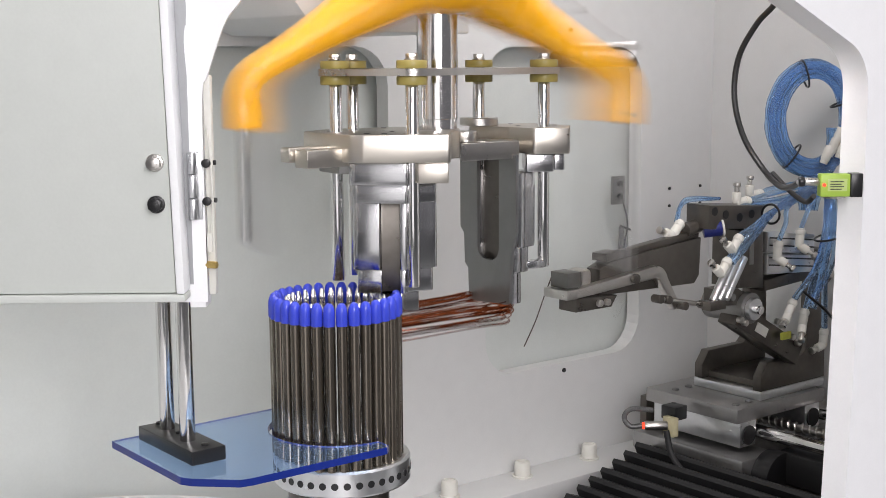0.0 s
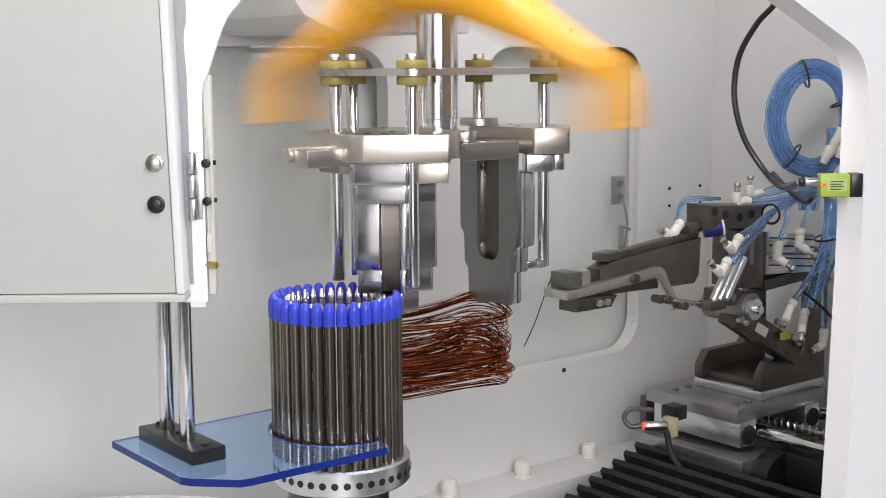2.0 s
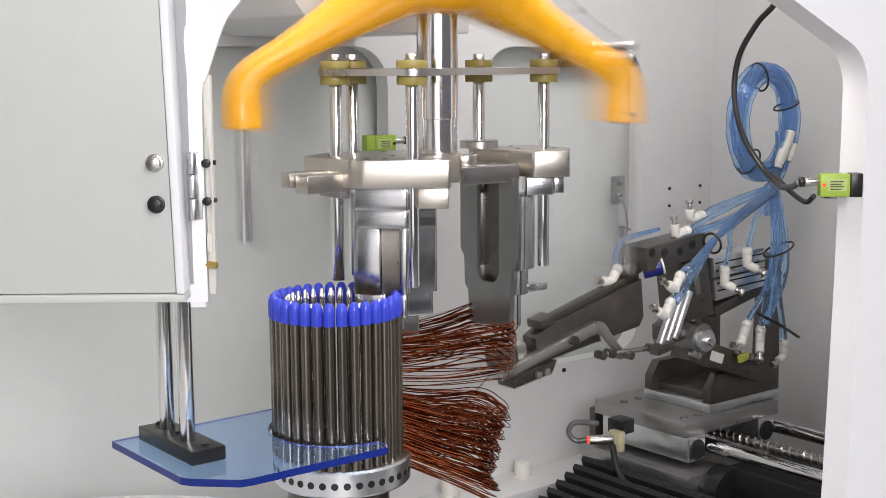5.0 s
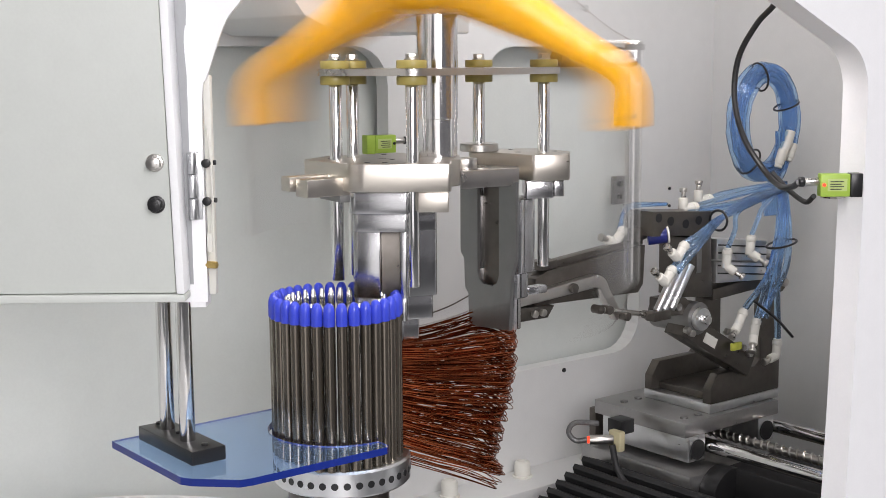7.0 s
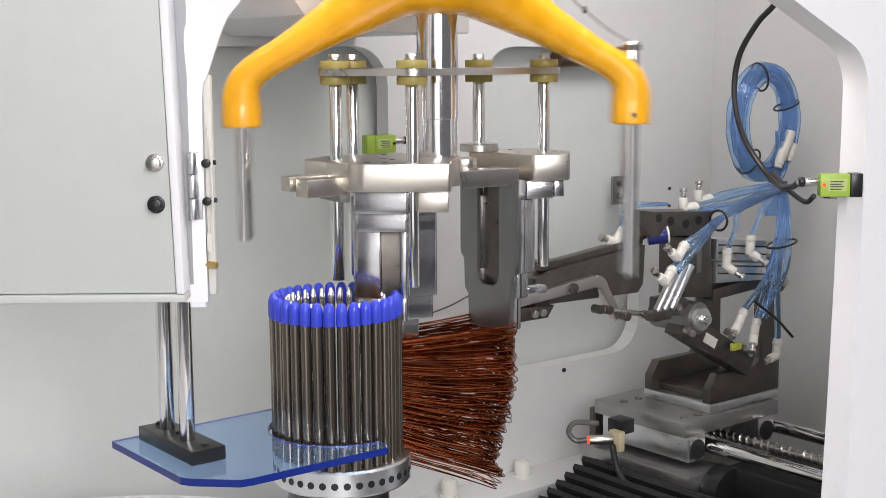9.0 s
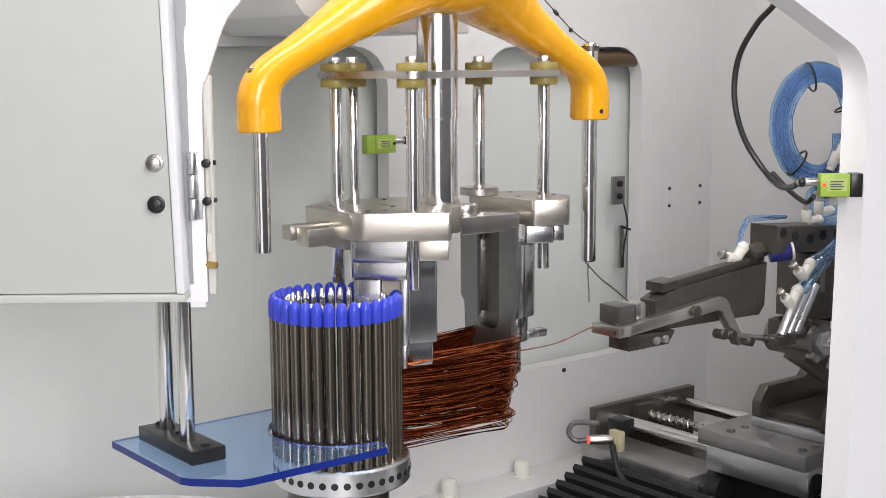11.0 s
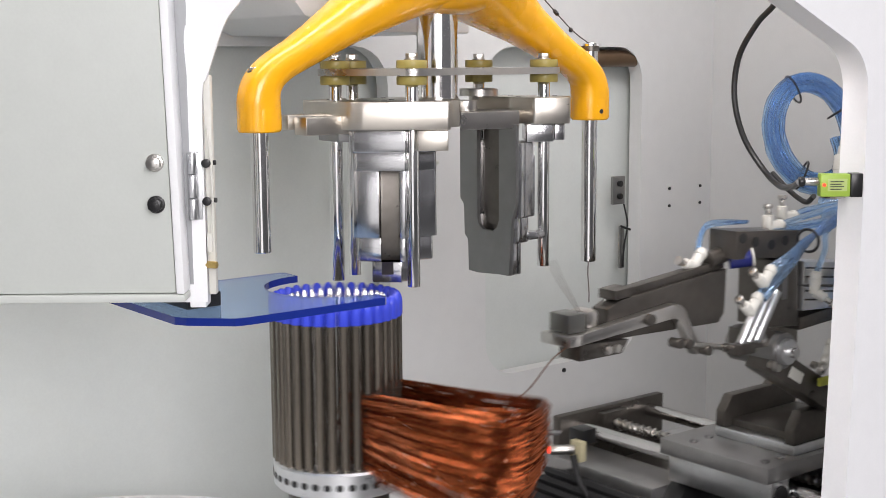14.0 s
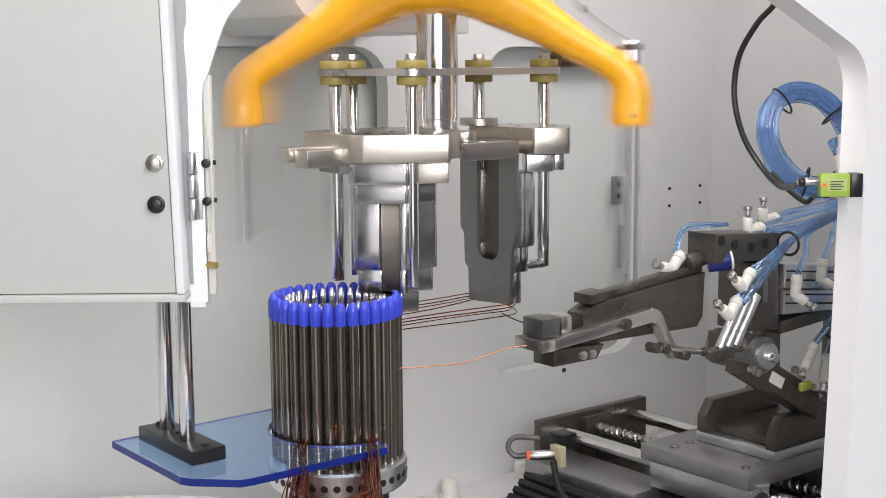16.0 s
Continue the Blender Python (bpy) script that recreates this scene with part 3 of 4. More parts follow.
    for y0, y1, za, zb in ((-0.0340, -0.0167, 1.1065, 1.1302), (0.0147, 0.0330, 1.1065, 1.1302), (-0.0295, 0.0270, 1.0765, 1.1062)):
        part("nose_cheek", bx((0.0617, y0, za), (0.0700, y1, zb), 0.0012), M_FORM, t)
    part("foot_arm", bx((0.08, -0.034, 1.108), (0.104, -0.024, 1.116), 0.002), M_FORM, t)
    return t


former_ob = former()


def flyer():
    t = thing("flyer", "yellow enamelled two-armed flyer with polished steel wire guide tubes", "flyer")
    part("hub", turned([(0.0192, 1.3415), (0.030, 1.3415), (0.048, 1.346), (0.060, 1.356), (0.068, 1.375), (0.068, 1.45), (0.06, 1.46), (0.0192, 1.46)], seg=56, close=True), M_YELLOW, t)
    for s in (1, -1):
        prof = [(0.020, 1.378, 0.070, 0.036), (0.045, 1.364, 0.054, 0.030), (0.070, 1.3485, 0.038, 0.0245), (0.095, 1.3335, 0.028, 0.0192),
                (0.120, 1.3185, 0.0225, 0.0160), (0.140, 1.3068, 0.0195, 0.0142), (0.153, 1.2995, 0.0184, 0.0138), (0.164, 1.2915, 0.0178, 0.0142), (0.1715, 1.282, 0.0176, 0.0155),
                (0.1745, 1.270, 0.0175, 0.0170), (0.1745, 1.258, 0.0175, 0.0173), (0.1745, 1.2455, 0.0175, 0.0173)]
        path = [Vector((s * p[0], 0, p[1])) for p in prof]
        fine = smooth_path(path, 5)
        bm = bmesh.new()
        rings = []
        seg = 20
        for i, p in enumerate(fine):
            q = min(i / 5, len(prof) - 1.0001)
            k, fr = int(q), q - int(q)
            wd = prof[k][2] * (1 - fr) + prof[k + 1][2] * fr
            ht = prof[k][3] * (1 - fr) + prof[k + 1][3] * fr
            d = (fine[min(i + 1, len(fine) - 1)] - fine[max(i - 1, 0)]).normalized()
            up = Vector((0, 1, 0)).cross(d)
            ring = []
            for j in range(seg):
                a = 2 * math.pi * j / seg
                c, sn = math.cos(a), math.sin(a)
                cc = abs(c) ** 0.75 * (1 if c > 0 else -1)
                ss = abs(sn) ** 0.75 * (1 if sn > 0 else -1)
                ring.append(bm.verts.new(p + Vector((0, 1, 0)) * wd * cc + up * ht * ss))
            rings.append(ring)
        for a, b in zip(rings, rings[1:]):
            for j in range(seg):
                bm.faces.new((a[j], a[(j + 1) % seg], b[(j + 1) % seg], b[j]))
        bm.faces.new(rings[0][::-1]); bm.faces.new(rings[-1])
        bmesh.ops.recalc_face_normals(bm, faces=bm.faces)
        arm_part = part("arm", bm, M_YELLOW, t)
        part("lug", turned([(0.008, 1.2435), (0.0168, 1.2435), (0.0178, 1.2445), (0.0178, 1.262), (0.0168, 1.268), (0.008, 1.268)], (s * 0.1745, 0, 0), 32, close=True), M_YELLOW, arm_part)
        z0, z1 = (1.105, 1.316) if s > 0 else (1.143, 1.296)
        part("tube_collar", turned([(0.0077, z1 - 0.007), (0.0088, z1 - 0.007), (0.0088, z1 - 0.002), (0.0077, z1 - 0.002)], (s * 0.1745, 0, 0), 24, close=True), M_DARK, t)
        part("guide_tube", turned([(0.0042, z0), (0.0068, z0), (0.0075, z0 + 0.0008), (0.0075, z1), (0.0068, z1 + 0.0008), (0.0042, z1 + 0.0008)], (s * 0.1745, 0, 0), 28, close=True), M_CHROME, t, "polished steel guide tube")
        part("set_screw", cy((s * 0.1745, -0.0182 * s, 1.252), (s * 0.1745, -0.0165 * s, 1.252), 0.0022, 12, 0), M_BLACKGLOSS, arm_part)
    part("feed_wire", sweep(smooth_path([(0.085, -0.004, 1.375), (0.11, -0.003, 1.362), (0.15, -0.001, 1.330), (0.1745, 0, 1.3155)], 6), 0.0006, 6), M_WIRE, t)
    part("wire_eye", cy((0.132, -0.0035, 1.343), (0.132, 0.0015, 1.347), 0.002, 12), M_BLACKGLOSS, t)
    return t


flyer_ob = flyer()
housing = part("head_housing", turned([(0.02, 1.475), (0.085, 1.475), (0.09, 1.48), (0.09, 1.748)], seg=48), M_WALL)
tagged(housing, "grey-white painted bearing housing above the flyer", "housing")


def wall_details():
    t = thing("spindle_head", "grey painted angular guard above the winding shaft", "machine head")
    pts = [(-0.09, 1.362), (-0.075, 1.343), (-0.04, 1.328), (0.12, 1.328), (0.12, 1.748), (-0.09, 1.748)]
    bm = bmesh.new()
    f0 = [bm.verts.new((x, 0.10, z)) for x, z in pts]
    f1 = [bm.verts.new((x, YW, z)) for x, z in pts]
    bm.faces.new(f0); bm.faces.new(f1[::-1])
    for i in range(len(pts)):
        j = (i + 1) % len(pts)
        bm.faces.new((f0[i], f0[j], f1[j], f1[i]))
    bmesh.ops.recalc_face_normals(bm, faces=bm.faces)
    bmesh.ops.bevel(bm, geom=bm.edges[:], offset=0.002, segments=2, affect="EDGES", profile=0.5)
    part("housing", bm, M_WALL, t)
    part("lip", bx((-0.094, 0.094, 1.372), (0.124, 0.0995, 1.748), 0.001), M_FRAME, t)
    for x in (-0.07, 0.1):
        bolt(t, (x, 0.0938, 1.40), 0.004, 0.003, (0, -1, 0))
    t = thing("latch", "small grey latch plate with a tied wire beside the opening", "latch")
    part("plate", bx((0.533, YW + 0.001, 1.108), (0.556, YW + 0.006, 1.146), 0.001), M_GREYMET, t)
    for z in (1.119, 1.136):
        part("knob", cy((0.5445, YW - 0.003, z), (0.5445, YW + 0.002, z), 0.0042, 14), M_BLACKGLOSS, t)
    part("bracket", bx((0.548, YW + 0.001, 1.02), (0.556, YW + 0.005, 1.078), 0.0008), M_GREYMET, t)
    part("wire", sweep(smooth_path([(0.553, YW, 1.108), (0.556, YW - 0.004, 1.08), (0.551, YW - 0.003, 1.05), (0.553, YW, 1.022)], 8), 0.0012, 8), M_BLACK, t)
    part("wire_tie", cy((0.543, YW - 0.004, 1.079), (0.56, YW - 0.006, 1.073), 0.0016, 8), M_BLACKGLOSS, t)
    b = part("cross_bar", cy((0.437, YW + 0.012, 1.303), (0.60, YW + 0.012, 1.303), 0.0115, 28), material("bronzed_steel", (0.2, 0.13, 0.08), 0.3, 0.9))
    tagged(b, "dark bronzed round bar behind the opening", "bar")
    for x, z, r in ((0.643, 1.123, 0.0022), (0.707, 1.123, 0.0022), (0.643, 1.099, 0.0022), (0.707, 1.099, 0.0022), (0.451, 1.339, 0.003), (0.443, 0.895, 0.003)):
        s = part("wall_screw", cy((x, YW - 0.0018, z), (x, YW + 0.001, z), r, 14, 0.0004), M_BLACKGLOSS)
        tagged(s, "small black screw in the back wall", "screw", "screws in the back wall")


wall_details()


# ---------------------------------------------------------------- wire coil: single loops that fall from the former
T_COIL = [
    # seconds, loops laid, lowest height, highest height, tilt of the lowest loop, share of the loops that has dropped into the lower bundle
    (0.0, 17, 1.062, 1.081, 0, 0.0), (0.5, 26, 1.034, 1.081, 2, 0.3), (1.0, 39, 1.024, 1.081, 2, 0.5), (1.5, 54, 1.014, 1.081, 1, 0.4), (2.0, 70, 1.010, 1.081, 1, 0.7),
    (2.5, 83, 1.008, 1.081, 1, 0.9), (3.0, 93, 1.006, 1.081, 1, 1.0), (3.5, 104, 1.002, 1.081, 2, 1.0), (3.7, 109, 0.996, 1.081, 6, 1.0), (4.0, 113, 0.988, 1.081, 17, 0.7),
    (4.2, 116, 0.975, 1.079, 27, 0.65), (5.0, 128, 0.970, 1.068, 28, 0.6), (6.3, 151, 0.968, 1.062, 23, 0.0), (7.0, 165, 0.968, 1.061, 23, 0.0), (8.0, 186, 0.968, 1.061, 23, 0.0),
    (9.0, 206, 0.968, 1.061, 23, 0.0), (9.2, 212, 0.968, 1.056, 20, 0.0), (9.8, 212, 0.966, 1.050, 6, 0.0), (11.3, 212, 0.966, 1.044, 1, 0.0), (11.7, 212, 0.966, 1.040, 1, 0.0),
    (12.1, 212, 0.966, 1.024, 0, 0.0), (12.5, 212, 0.966, 1.026, 0, 0.0), (13.4, 212, 0.966, 1.028, 0, 0.0), (14.0, 212, 0.966, 1.026, 17, 0.0), (14.4, 212, 0.966, 1.02, 20, 0.0),
    (14.55, 212, 0.966, 1.018, 27, 0.0),
    (14.7, 212, 0.964, 1.000, 52, 0.0), (15.4, 212, 0.964, 0.99, 62, 0.0), (16.0, 216, 0.964, 0.99, 62, 0.0)]
T_COIL = [(t, round(n * 1.4), *rest) for t, n, *rest in T_COIL]
NLOOP, NCOIL, NFIRST = 302, 297, 24


def coil():
    t = thing("copper_coil", "coil of thin enamelled copper wire loops hanging from the former", "wire coil", (CX, CY, 0))
    rnd = random.Random(5)
    loops = []
    for k in range(NLOOP):
        x0, x1, w = 0.014 + rnd.uniform(-0.002, 0.002), 0.1925 + rnd.uniform(-0.005, 0.001) - 0.016 * max(0, 1 - k / 154) * (1 if k >= NFIRST else 0.3), 0.029 + rnd.uniform(-0.003, 0.002)
        pts = rounded(x0, -w, x1, w, rnd.uniform(0.016, 0.026), 6)
        ph, am = rnd.uniform(0, 6.3), rnd.uniform(0.0003, 0.0018) * (0.35 if k < NFIRST or k > 280 else 1)
        sag = rnd.uniform(0.001, 0.007) * (0.1 if k < NFIRST or k > 230 else 1)
        roll = rnd.uniform(0.3, 1.0) * 0.011 * (0.35 if k < NFIRST or k > 250 else 1)
        fine = []
        for i, (x, y) in enumerate(pts):
            nx = pts[(i + 1) % len(pts)]
            long_side = abs(nx[0] - x) > 0.05
            m = 14 if long_side else 1
            for j in range(m):
                fr = j / m
                px, py = x + (nx[0] - x) * fr, y + (nx[1] - y) * fr
                s = (px - x0) / (x1 - x0)
                fine.append((px, py + 0.003 * math.sin(3.1 * s + ph) * math.sin(math.pi * min(max(s, 0), 1)),
                             am * math.sin(5.0 * s + ph + (1.3 if py > 0 else 0)) - 0.003 * am / 0.002 * math.sin(math.pi * s) - sag * math.sin(math.pi * min(max(s, 0), 1)) + roll * (py / w) * max(s, 0) ** 4))
        ob = part("wire_loop", sweep(fine, rnd.uniform(0.00044, 0.00054), 5, closed=True), M_COPPER, t)
        loops.append((ob, rnd.uniform(-1, 1), rnd.uniform(-1, 1), rnd.random()))
    return t, loops


coil_ob, loops = coil()


# ---------------------------------------------------------------- cross slide with the gripper arm
def cross_slide():
    """Lower carriage that runs along the back wall: motor, rails and screw on it run towards the front."""
    t = thing("cross_slide", "steel cross slide with chrome rails, ball screw and black motor", "linear slide")
    part("body", bx((0.326, -0.075, 0.871), (0.385, 0.082, 0.892), 0.003), M_SADDLE, t)
    part("base_plate", bx((0.352, -0.33, 0.845), (0.53, 0.092, 0.8618), 0.001), M_DARK, t)
    part("end_plate", bx((0.350, 0.083, 0.8620), (0.515, 0.093, 0.926), 0.001), M_DARK, t)
    for x in (0.378, 0.490):
        part("rail", cy((x, 0.083, 0.911), (x, -0.34, 0.911), 0.0072, 24), M_CHROME, t)
    part("ball_screw", cy((0.427, 0.083, 0.909), (0.427, -0.34, 0.909), 0.0042, 20), M_STEEL, t)
    path = []
    for i in range(460):
        a = i * 2 * math.pi / 10
        path.append((0.427 + 0.0049 * math.cos(a), 0.08 - 0.0009 * i, 0.909 + 0.0049 * math.sin(a)))
    part("screw_thread", sweep(path, 0.0012, 5), M_STEEL, t)
    part("bearing_block", bx((0.408, 0.072, 0.8905), (0.446, 0.0825, 0.922), 0.001), M_DARK, t)
    part("motor", bx((0.372, -0.20, 0.8625), (0.47, -0.082, 0.897), 0.003), M_BLACK, t)
    part("motor", bx((0.372, -0.33, 0.8625), (0.45, -0.203, 0.893), 0.003), M_BLACKGLOSS, t)
    part("coupling", cy((0.3685, -0.0752, 0.868), (0.3685, -0.096, 0.868), 0.030, 32), M_BLACKGLOSS, t)
    for y in (-0.05, 0.06):
        bolt(t, (0.3515, y, 0.876), 0.0045, 0.004, (-1, 0, 0), M_BLACKGLOSS)
    # plug with a braided cable
    part("plug_plate", bx((0.292, -0.010, 0.909), (0.300, 0.006, 0.930), 0.001), M_CREAM, t)
    part("plug", cy((0.292, -0.001, 0.921), (0.272, 0.014, 0.921), 0.005, 16), M_STEEL, t)
    part("plug_block", bx((0.3005, -0.004, 0.924), (0.320, 0.016, 0.939), 0.001), M_BLACKGLOSS, t)
    part("status_light", cy((0.2755, 0.0115, 0.921), (0.2705, 0.0155, 0.921), 0.0038, 14), M_RED, t)
    part("cable", sweep(smooth_path([(0.2705, 0.0155, 0.921), (0.262, 0.024, 0.920), (0.257, 0.029, 0.929), (0.264, 0.026, 0.938), (0.285, 0.014, 0.936)], 8), 0.0028, 10), M_BRAID, t)
    part("cable", sweep(smooth_path([(0.289, -0.002, 0.916), (0.289, -0.014, 0.887), (0.292, -0.05, 0.862), (0.30, -0.10, 0.838), (0.31, -0.22, 0.80)], 8), 0.0034, 10), M_BLACK, t)
    return t


slide_ob = cross_slide()


def bellows():
    """Stacked rubber folds between the slide and its fixed end; each fold moves with the slide by its share."""
    t = thing("bellows", "black folded rubber bellows covering the slide way", "bellows")
    folds = []
    for i in range(17):
        bm = bmesh.new()
        sec = [(0.0, 0.0), (0.003, 0.004), (0.030, -0.006), (0.030, -0.014), (0.004, -0.010)]
        a = [bm.verts.new((x, 0.05, z)) for x, z in sec]
        b = [bm.verts.new((x, -0.32, z)) for x, z in sec]
        bm.faces.new(a); bm.faces.new(b[::-1])
        for k in range(len(sec)):
            q = (k + 1) % len(sec)
            bm.faces.new((a[k], b[k], b[q], a[q]))
        bmesh.ops.recalc_face_normals(bm, faces=bm.faces)
        folds.append(part("fold", bm, M_BLACK, t, smooth=False))
    return folds


fold_obs = bellows()
way = part("slide_way", bx((0.03, -0.31, 0.621), (0.70, 0.10, 0.775), 0.003), M_DARK)
tagged(way, "dark steel bed of the slide way", "machine bed")


def top_carriage():
    """Runs on the rails of the cross slide and carries the bracket."""
    t = thing("top_carriage", "grey steel carriage with a dark angled bracket", "carriage")
    part("saddle", bx((0.357, -0.05, 0.9265), (0.508, 0.080, 0.942), 0.001), M_SADDLE, t)
    for x in (0.378, 0.490):
        part("bearing", bx((x - 0.013, -0.048, 0.8985), (x + 0.013, 0.075, 0.9263), 0.001), M_ALU, t)
        part("seal_ring", cy((x, -0.0498, 0.911), (x, -0.0482, 0.911), 0.0105, 24, 0), M_BLACK, t)
    part("plate", bx((0.405, -0.042, 0.9422), (0.518, 0.052, 0.952), 0.001), M_ALU, t)
    for y0, y1 in ((-0.042, -0.031), (0.040, 0.051)):
        pts = [(0.405, 0.9522), (0.405, 0.968), (0.416, 0.983), (0.476, 0.983), (0.484, 0.990), (0.486, 1.064), (0.494, 1.084), (0.510, 1.084), (0.516, 1.07), (0.518, 0.9522)]
        bm = bmesh.new()
        f0 = [bm.verts.new((x, y0, z)) for x, z in pts]
        f1 = [bm.verts.new((x, y1, z)) for x, z in pts]
        bm.faces.new(f0); bm.faces.new(f1[::-1])
        for i in range(len(pts)):
            j = (i + 1) % len(pts)
            bm.faces.new((f0[i], f0[j], f1[j], f1[i]))
        bmesh.ops.recalc_face_normals(bm, faces=bm.faces)
        bmesh.ops.bevel(bm, geom=bm.edges[:], offset=0.0008, segments=2, affect="EDGES", profile=0.5)
        part("bracket_side", bm, M_DARK, t)
    part("bracket_foot", bx((0.416, -0.0308, 0.9522), (0.518, 0.0398, 0.960), 0.0008), M_DARK, t)
    part("pivot_boss", cy((0.502, -0.052, 1.073), (0.502, 0.056, 1.073), 0.0115, 28), M_DARK, t)
    part("pivot_pin", cy((0.502, -0.060, 1.073), (0.502, -0.052, 1.073), 0.0045, 18), M_STEEL, t)
    for x, y in ((0.372, -0.035), (0.372, 0.05), (0.394, -0.035), (0.394, 0.05)):
        bolt(t, (x, y, 0.942), 0.0042, 0.002, mat=M_GREYMET)
    return t


carriage_ob = top_carriage()


def arm():
    """Gripper arm; its origin is the hinge pin."""
    t = thing("gripper_arm", "dark steel gripper arm with air cylinders and white hose fittings", "gripper arm", (0.502, -0.03, 1.073))
    def P(x, y, z): return (x - 0.502, y + 0.03, z - 1.073)
    def B(a, b, bev=0.0008): return bx(P(*a), P(*b), bev)
    def C(a, b, r, seg=18, bev=0.0005): return cy(P(*a), P(*b), r, seg, bev)
    def plate(pts, y0, y1, mat, name):
        bm = bmesh.new()
        f0 = [bm.verts.new(P(x, y0, z)) for x, z in pts]
        f1 = [bm.verts.new(P(x, y1, z)) for x, z in pts]
        bm.faces.new(f0); bm.faces.new(f1[::-1])
        for i in range(len(pts)):
            j = (i + 1) % len(pts)
            bm.faces.new((f0[i], f0[j], f1[j], f1[i]))
        bmesh.ops.recalc_face_normals(bm, faces=bm.faces)
        bmesh.ops.bevel(bm, geom=[e for e in bm.edges if abs(e.verts[0].co.y - e.verts[1].co.y) < 1e-6], offset=0.0007, segments=2, affect="EDGES", profile=0.5)
        return part(name, bm, mat, t)

    plate([(0.150, 1.075), (0.285, 1.072), (0.292, 1.080), (0.294, 1.118), (0.165, 1.106), (0.150, 1.10)], -0.036, -0.018, M_DARK, "beam")
    plate([(0.175, 1.1065), (0.294, 1.1185), (0.294, 1.1255), (0.175, 1.1135)], -0.033, -0.022, M_DARK, "slide_rail")
    plate([(0.158, 1.1065), (0.176, 1.108), (0.176, 1.1155), (0.158, 1.114)], -0.037, -0.017, M_DARK, "stop_block")
    # finger: a bright bar that bends down behind its screw
    arc = [(0.218 + 0.017 * math.sin(radians(a)), 1.0795 + 0.018 * math.cos(radians(a))) for a in range(0, 76, 15)]
    arc_in = [(0.216 + 0.009 * math.sin(radians(a)), 1.0795 + 0.006 * math.cos(radians(a))) for a in range(75, -1, -15)]
    plate([(0.112, 1.078), (0.112, 1.0865)] + arc + [(0.254, 1.054), (0.246, 1.051)] + arc_in, -0.046, -0.0365, M_STEEL, "finger")
    part("anvil", B((0.098, -0.046, 1.0775), (0.1118, -0.014, 1.0865)), M_STEEL, t)
    part("anvil_bed", B((0.112, -0.0362, 1.0775), (0.160, -0.014, 1.0862)), M_GREYMET, t)
    part("jaw", B((0.104, -0.040, 1.0868), (0.122, -0.017, 1.1015)), M_GUN, t)
    part("jaw_insert", B((0.1242, -0.039, 1.0868), (0.137, -0.018, 1.1025), 0.0035), M_STEEL, t)
    plate([(0.114, 1.064), (0.160, 1.064), (0.168, 1.0745), (0.114, 1.0773)], -0.042, -0.018, M_DARK, "lower_jaw")
    for x in (0.138, 0.148):
        bolt(t, P(x, -0.0465, 1.071), 0.0034, 0.004, (0, -1, 0))
    part("pivot_screw", C((0.186, -0.0466, 1.089), (0.186, -0.0505, 1.089), 0.0048, 16), M_DARK, t)
    # head block with a row of sockets
    plate([(0.289, 1.128), (0.289, 1.152), (0.375, 1.146), (0.375, 1.122)], -0.050, -0.020, M_DARK, "head_block")
    for x, z in ((0.297, 1.1455), (0.314, 1.141), (0.336, 1.1365), (0.355, 1.1385)):
        part("socket", C((x, -0.0505, z), (x, -0.0495, z), 0.0045, 18, 0), M_BLACKGLOSS, t)
    plate([(0.342, 1.062), (0.342, 1.1215), (0.378, 1.1215), (0.382, 1.058)], -0.047, -0.010, M_DARK, "back_plate")
    part("wear_strip", B((0.356, -0.0485, 1.085), (0.363, -0.0472, 1.118), 0.0004), M_GREYMET, t)
    plate([(0.383, 1.054), (0.383, 1.0655), (0.49, 1.0735), (0.49, 1.0605)], -0.048, -0.012, M_DARK, "under_plate")
    plate([(0.318, 1.046), (0.318, 1.062), (0.341, 1.062), (0.356, 1.052), (0.350, 1.044)], -0.047, -0.020, M_DARK, "clevis")
    part("clevis_pin", C((0.330, -0.0472, 1.054), (0.330, -0.050, 1.054), 0.004, 14), M_GREYMET, t)
    part("yoke", B((0.47, -0.030, 1.060), (0.515, 0.038, 1.086), 0.002), M_DARK, t)
    # air cylinder along the arm with a blue collar
    part("rod_end", C((0.276, -0.030, 1.1265), (0.296, -0.030, 1.130), 0.0075), M_DARK, t)
    part("blue_collar", C((0.2965, -0.036, 1.1255), (0.3105, -0.048, 1.128), 0.0082), M_BLUEDARK, t)
    part("collar_ring", C((0.3106, -0.0482, 1.128), (0.3122, -0.0495, 1.1283), 0.0086), M_WHITEPL, t)
    # short twin cylinder under the arm
    for dx in (0, 0.010, 0.020):
        part("cylinder_tube", C((0.290 + dx, -0.056, 1.0555), (0.318 + dx, -0.056, 1.096), 0.0042, 14), M_ALU, t)
    part("cylinder_head", B((0.280, -0.062, 1.047), (0.304, -0.05, 1.0565), 0.001), M_DARK, t)
    part("link_rod", C((0.216, -0.05, 1.066), (0.286, -0.05, 1.052), 0.0026, 12), M_STEEL, t)
    for x, z in ((0.216, 1.066), (0.228, 1.064), (0.252, 1.055), (0.284, 1.052)):
        part("link_pin", C((x, -0.055, z), (x, -0.044, z), 0.0042, 14), M_DARK, t)
    # aluminium profile cylinders
    plate([(0.384, 1.096), (0.384, 1.117), (0.464, 1.108), (0.464, 1.087)], -0.050, -0.025, M_ALU, "profile")
    plate([(0.384, 1.072), (0.384, 1.094), (0.464, 1.085), (0.464, 1.067)], -0.050, -0.025, M_ALU, "profile")
    for z in (1.081, 1.089, 1.102, 1.110):
        part("groove", C((0.386, -0.0504, z + 0.001), (0.462, -0.0504, z - 0.008), 0.0008, 6, 0), M_BLACKGLOSS, t)
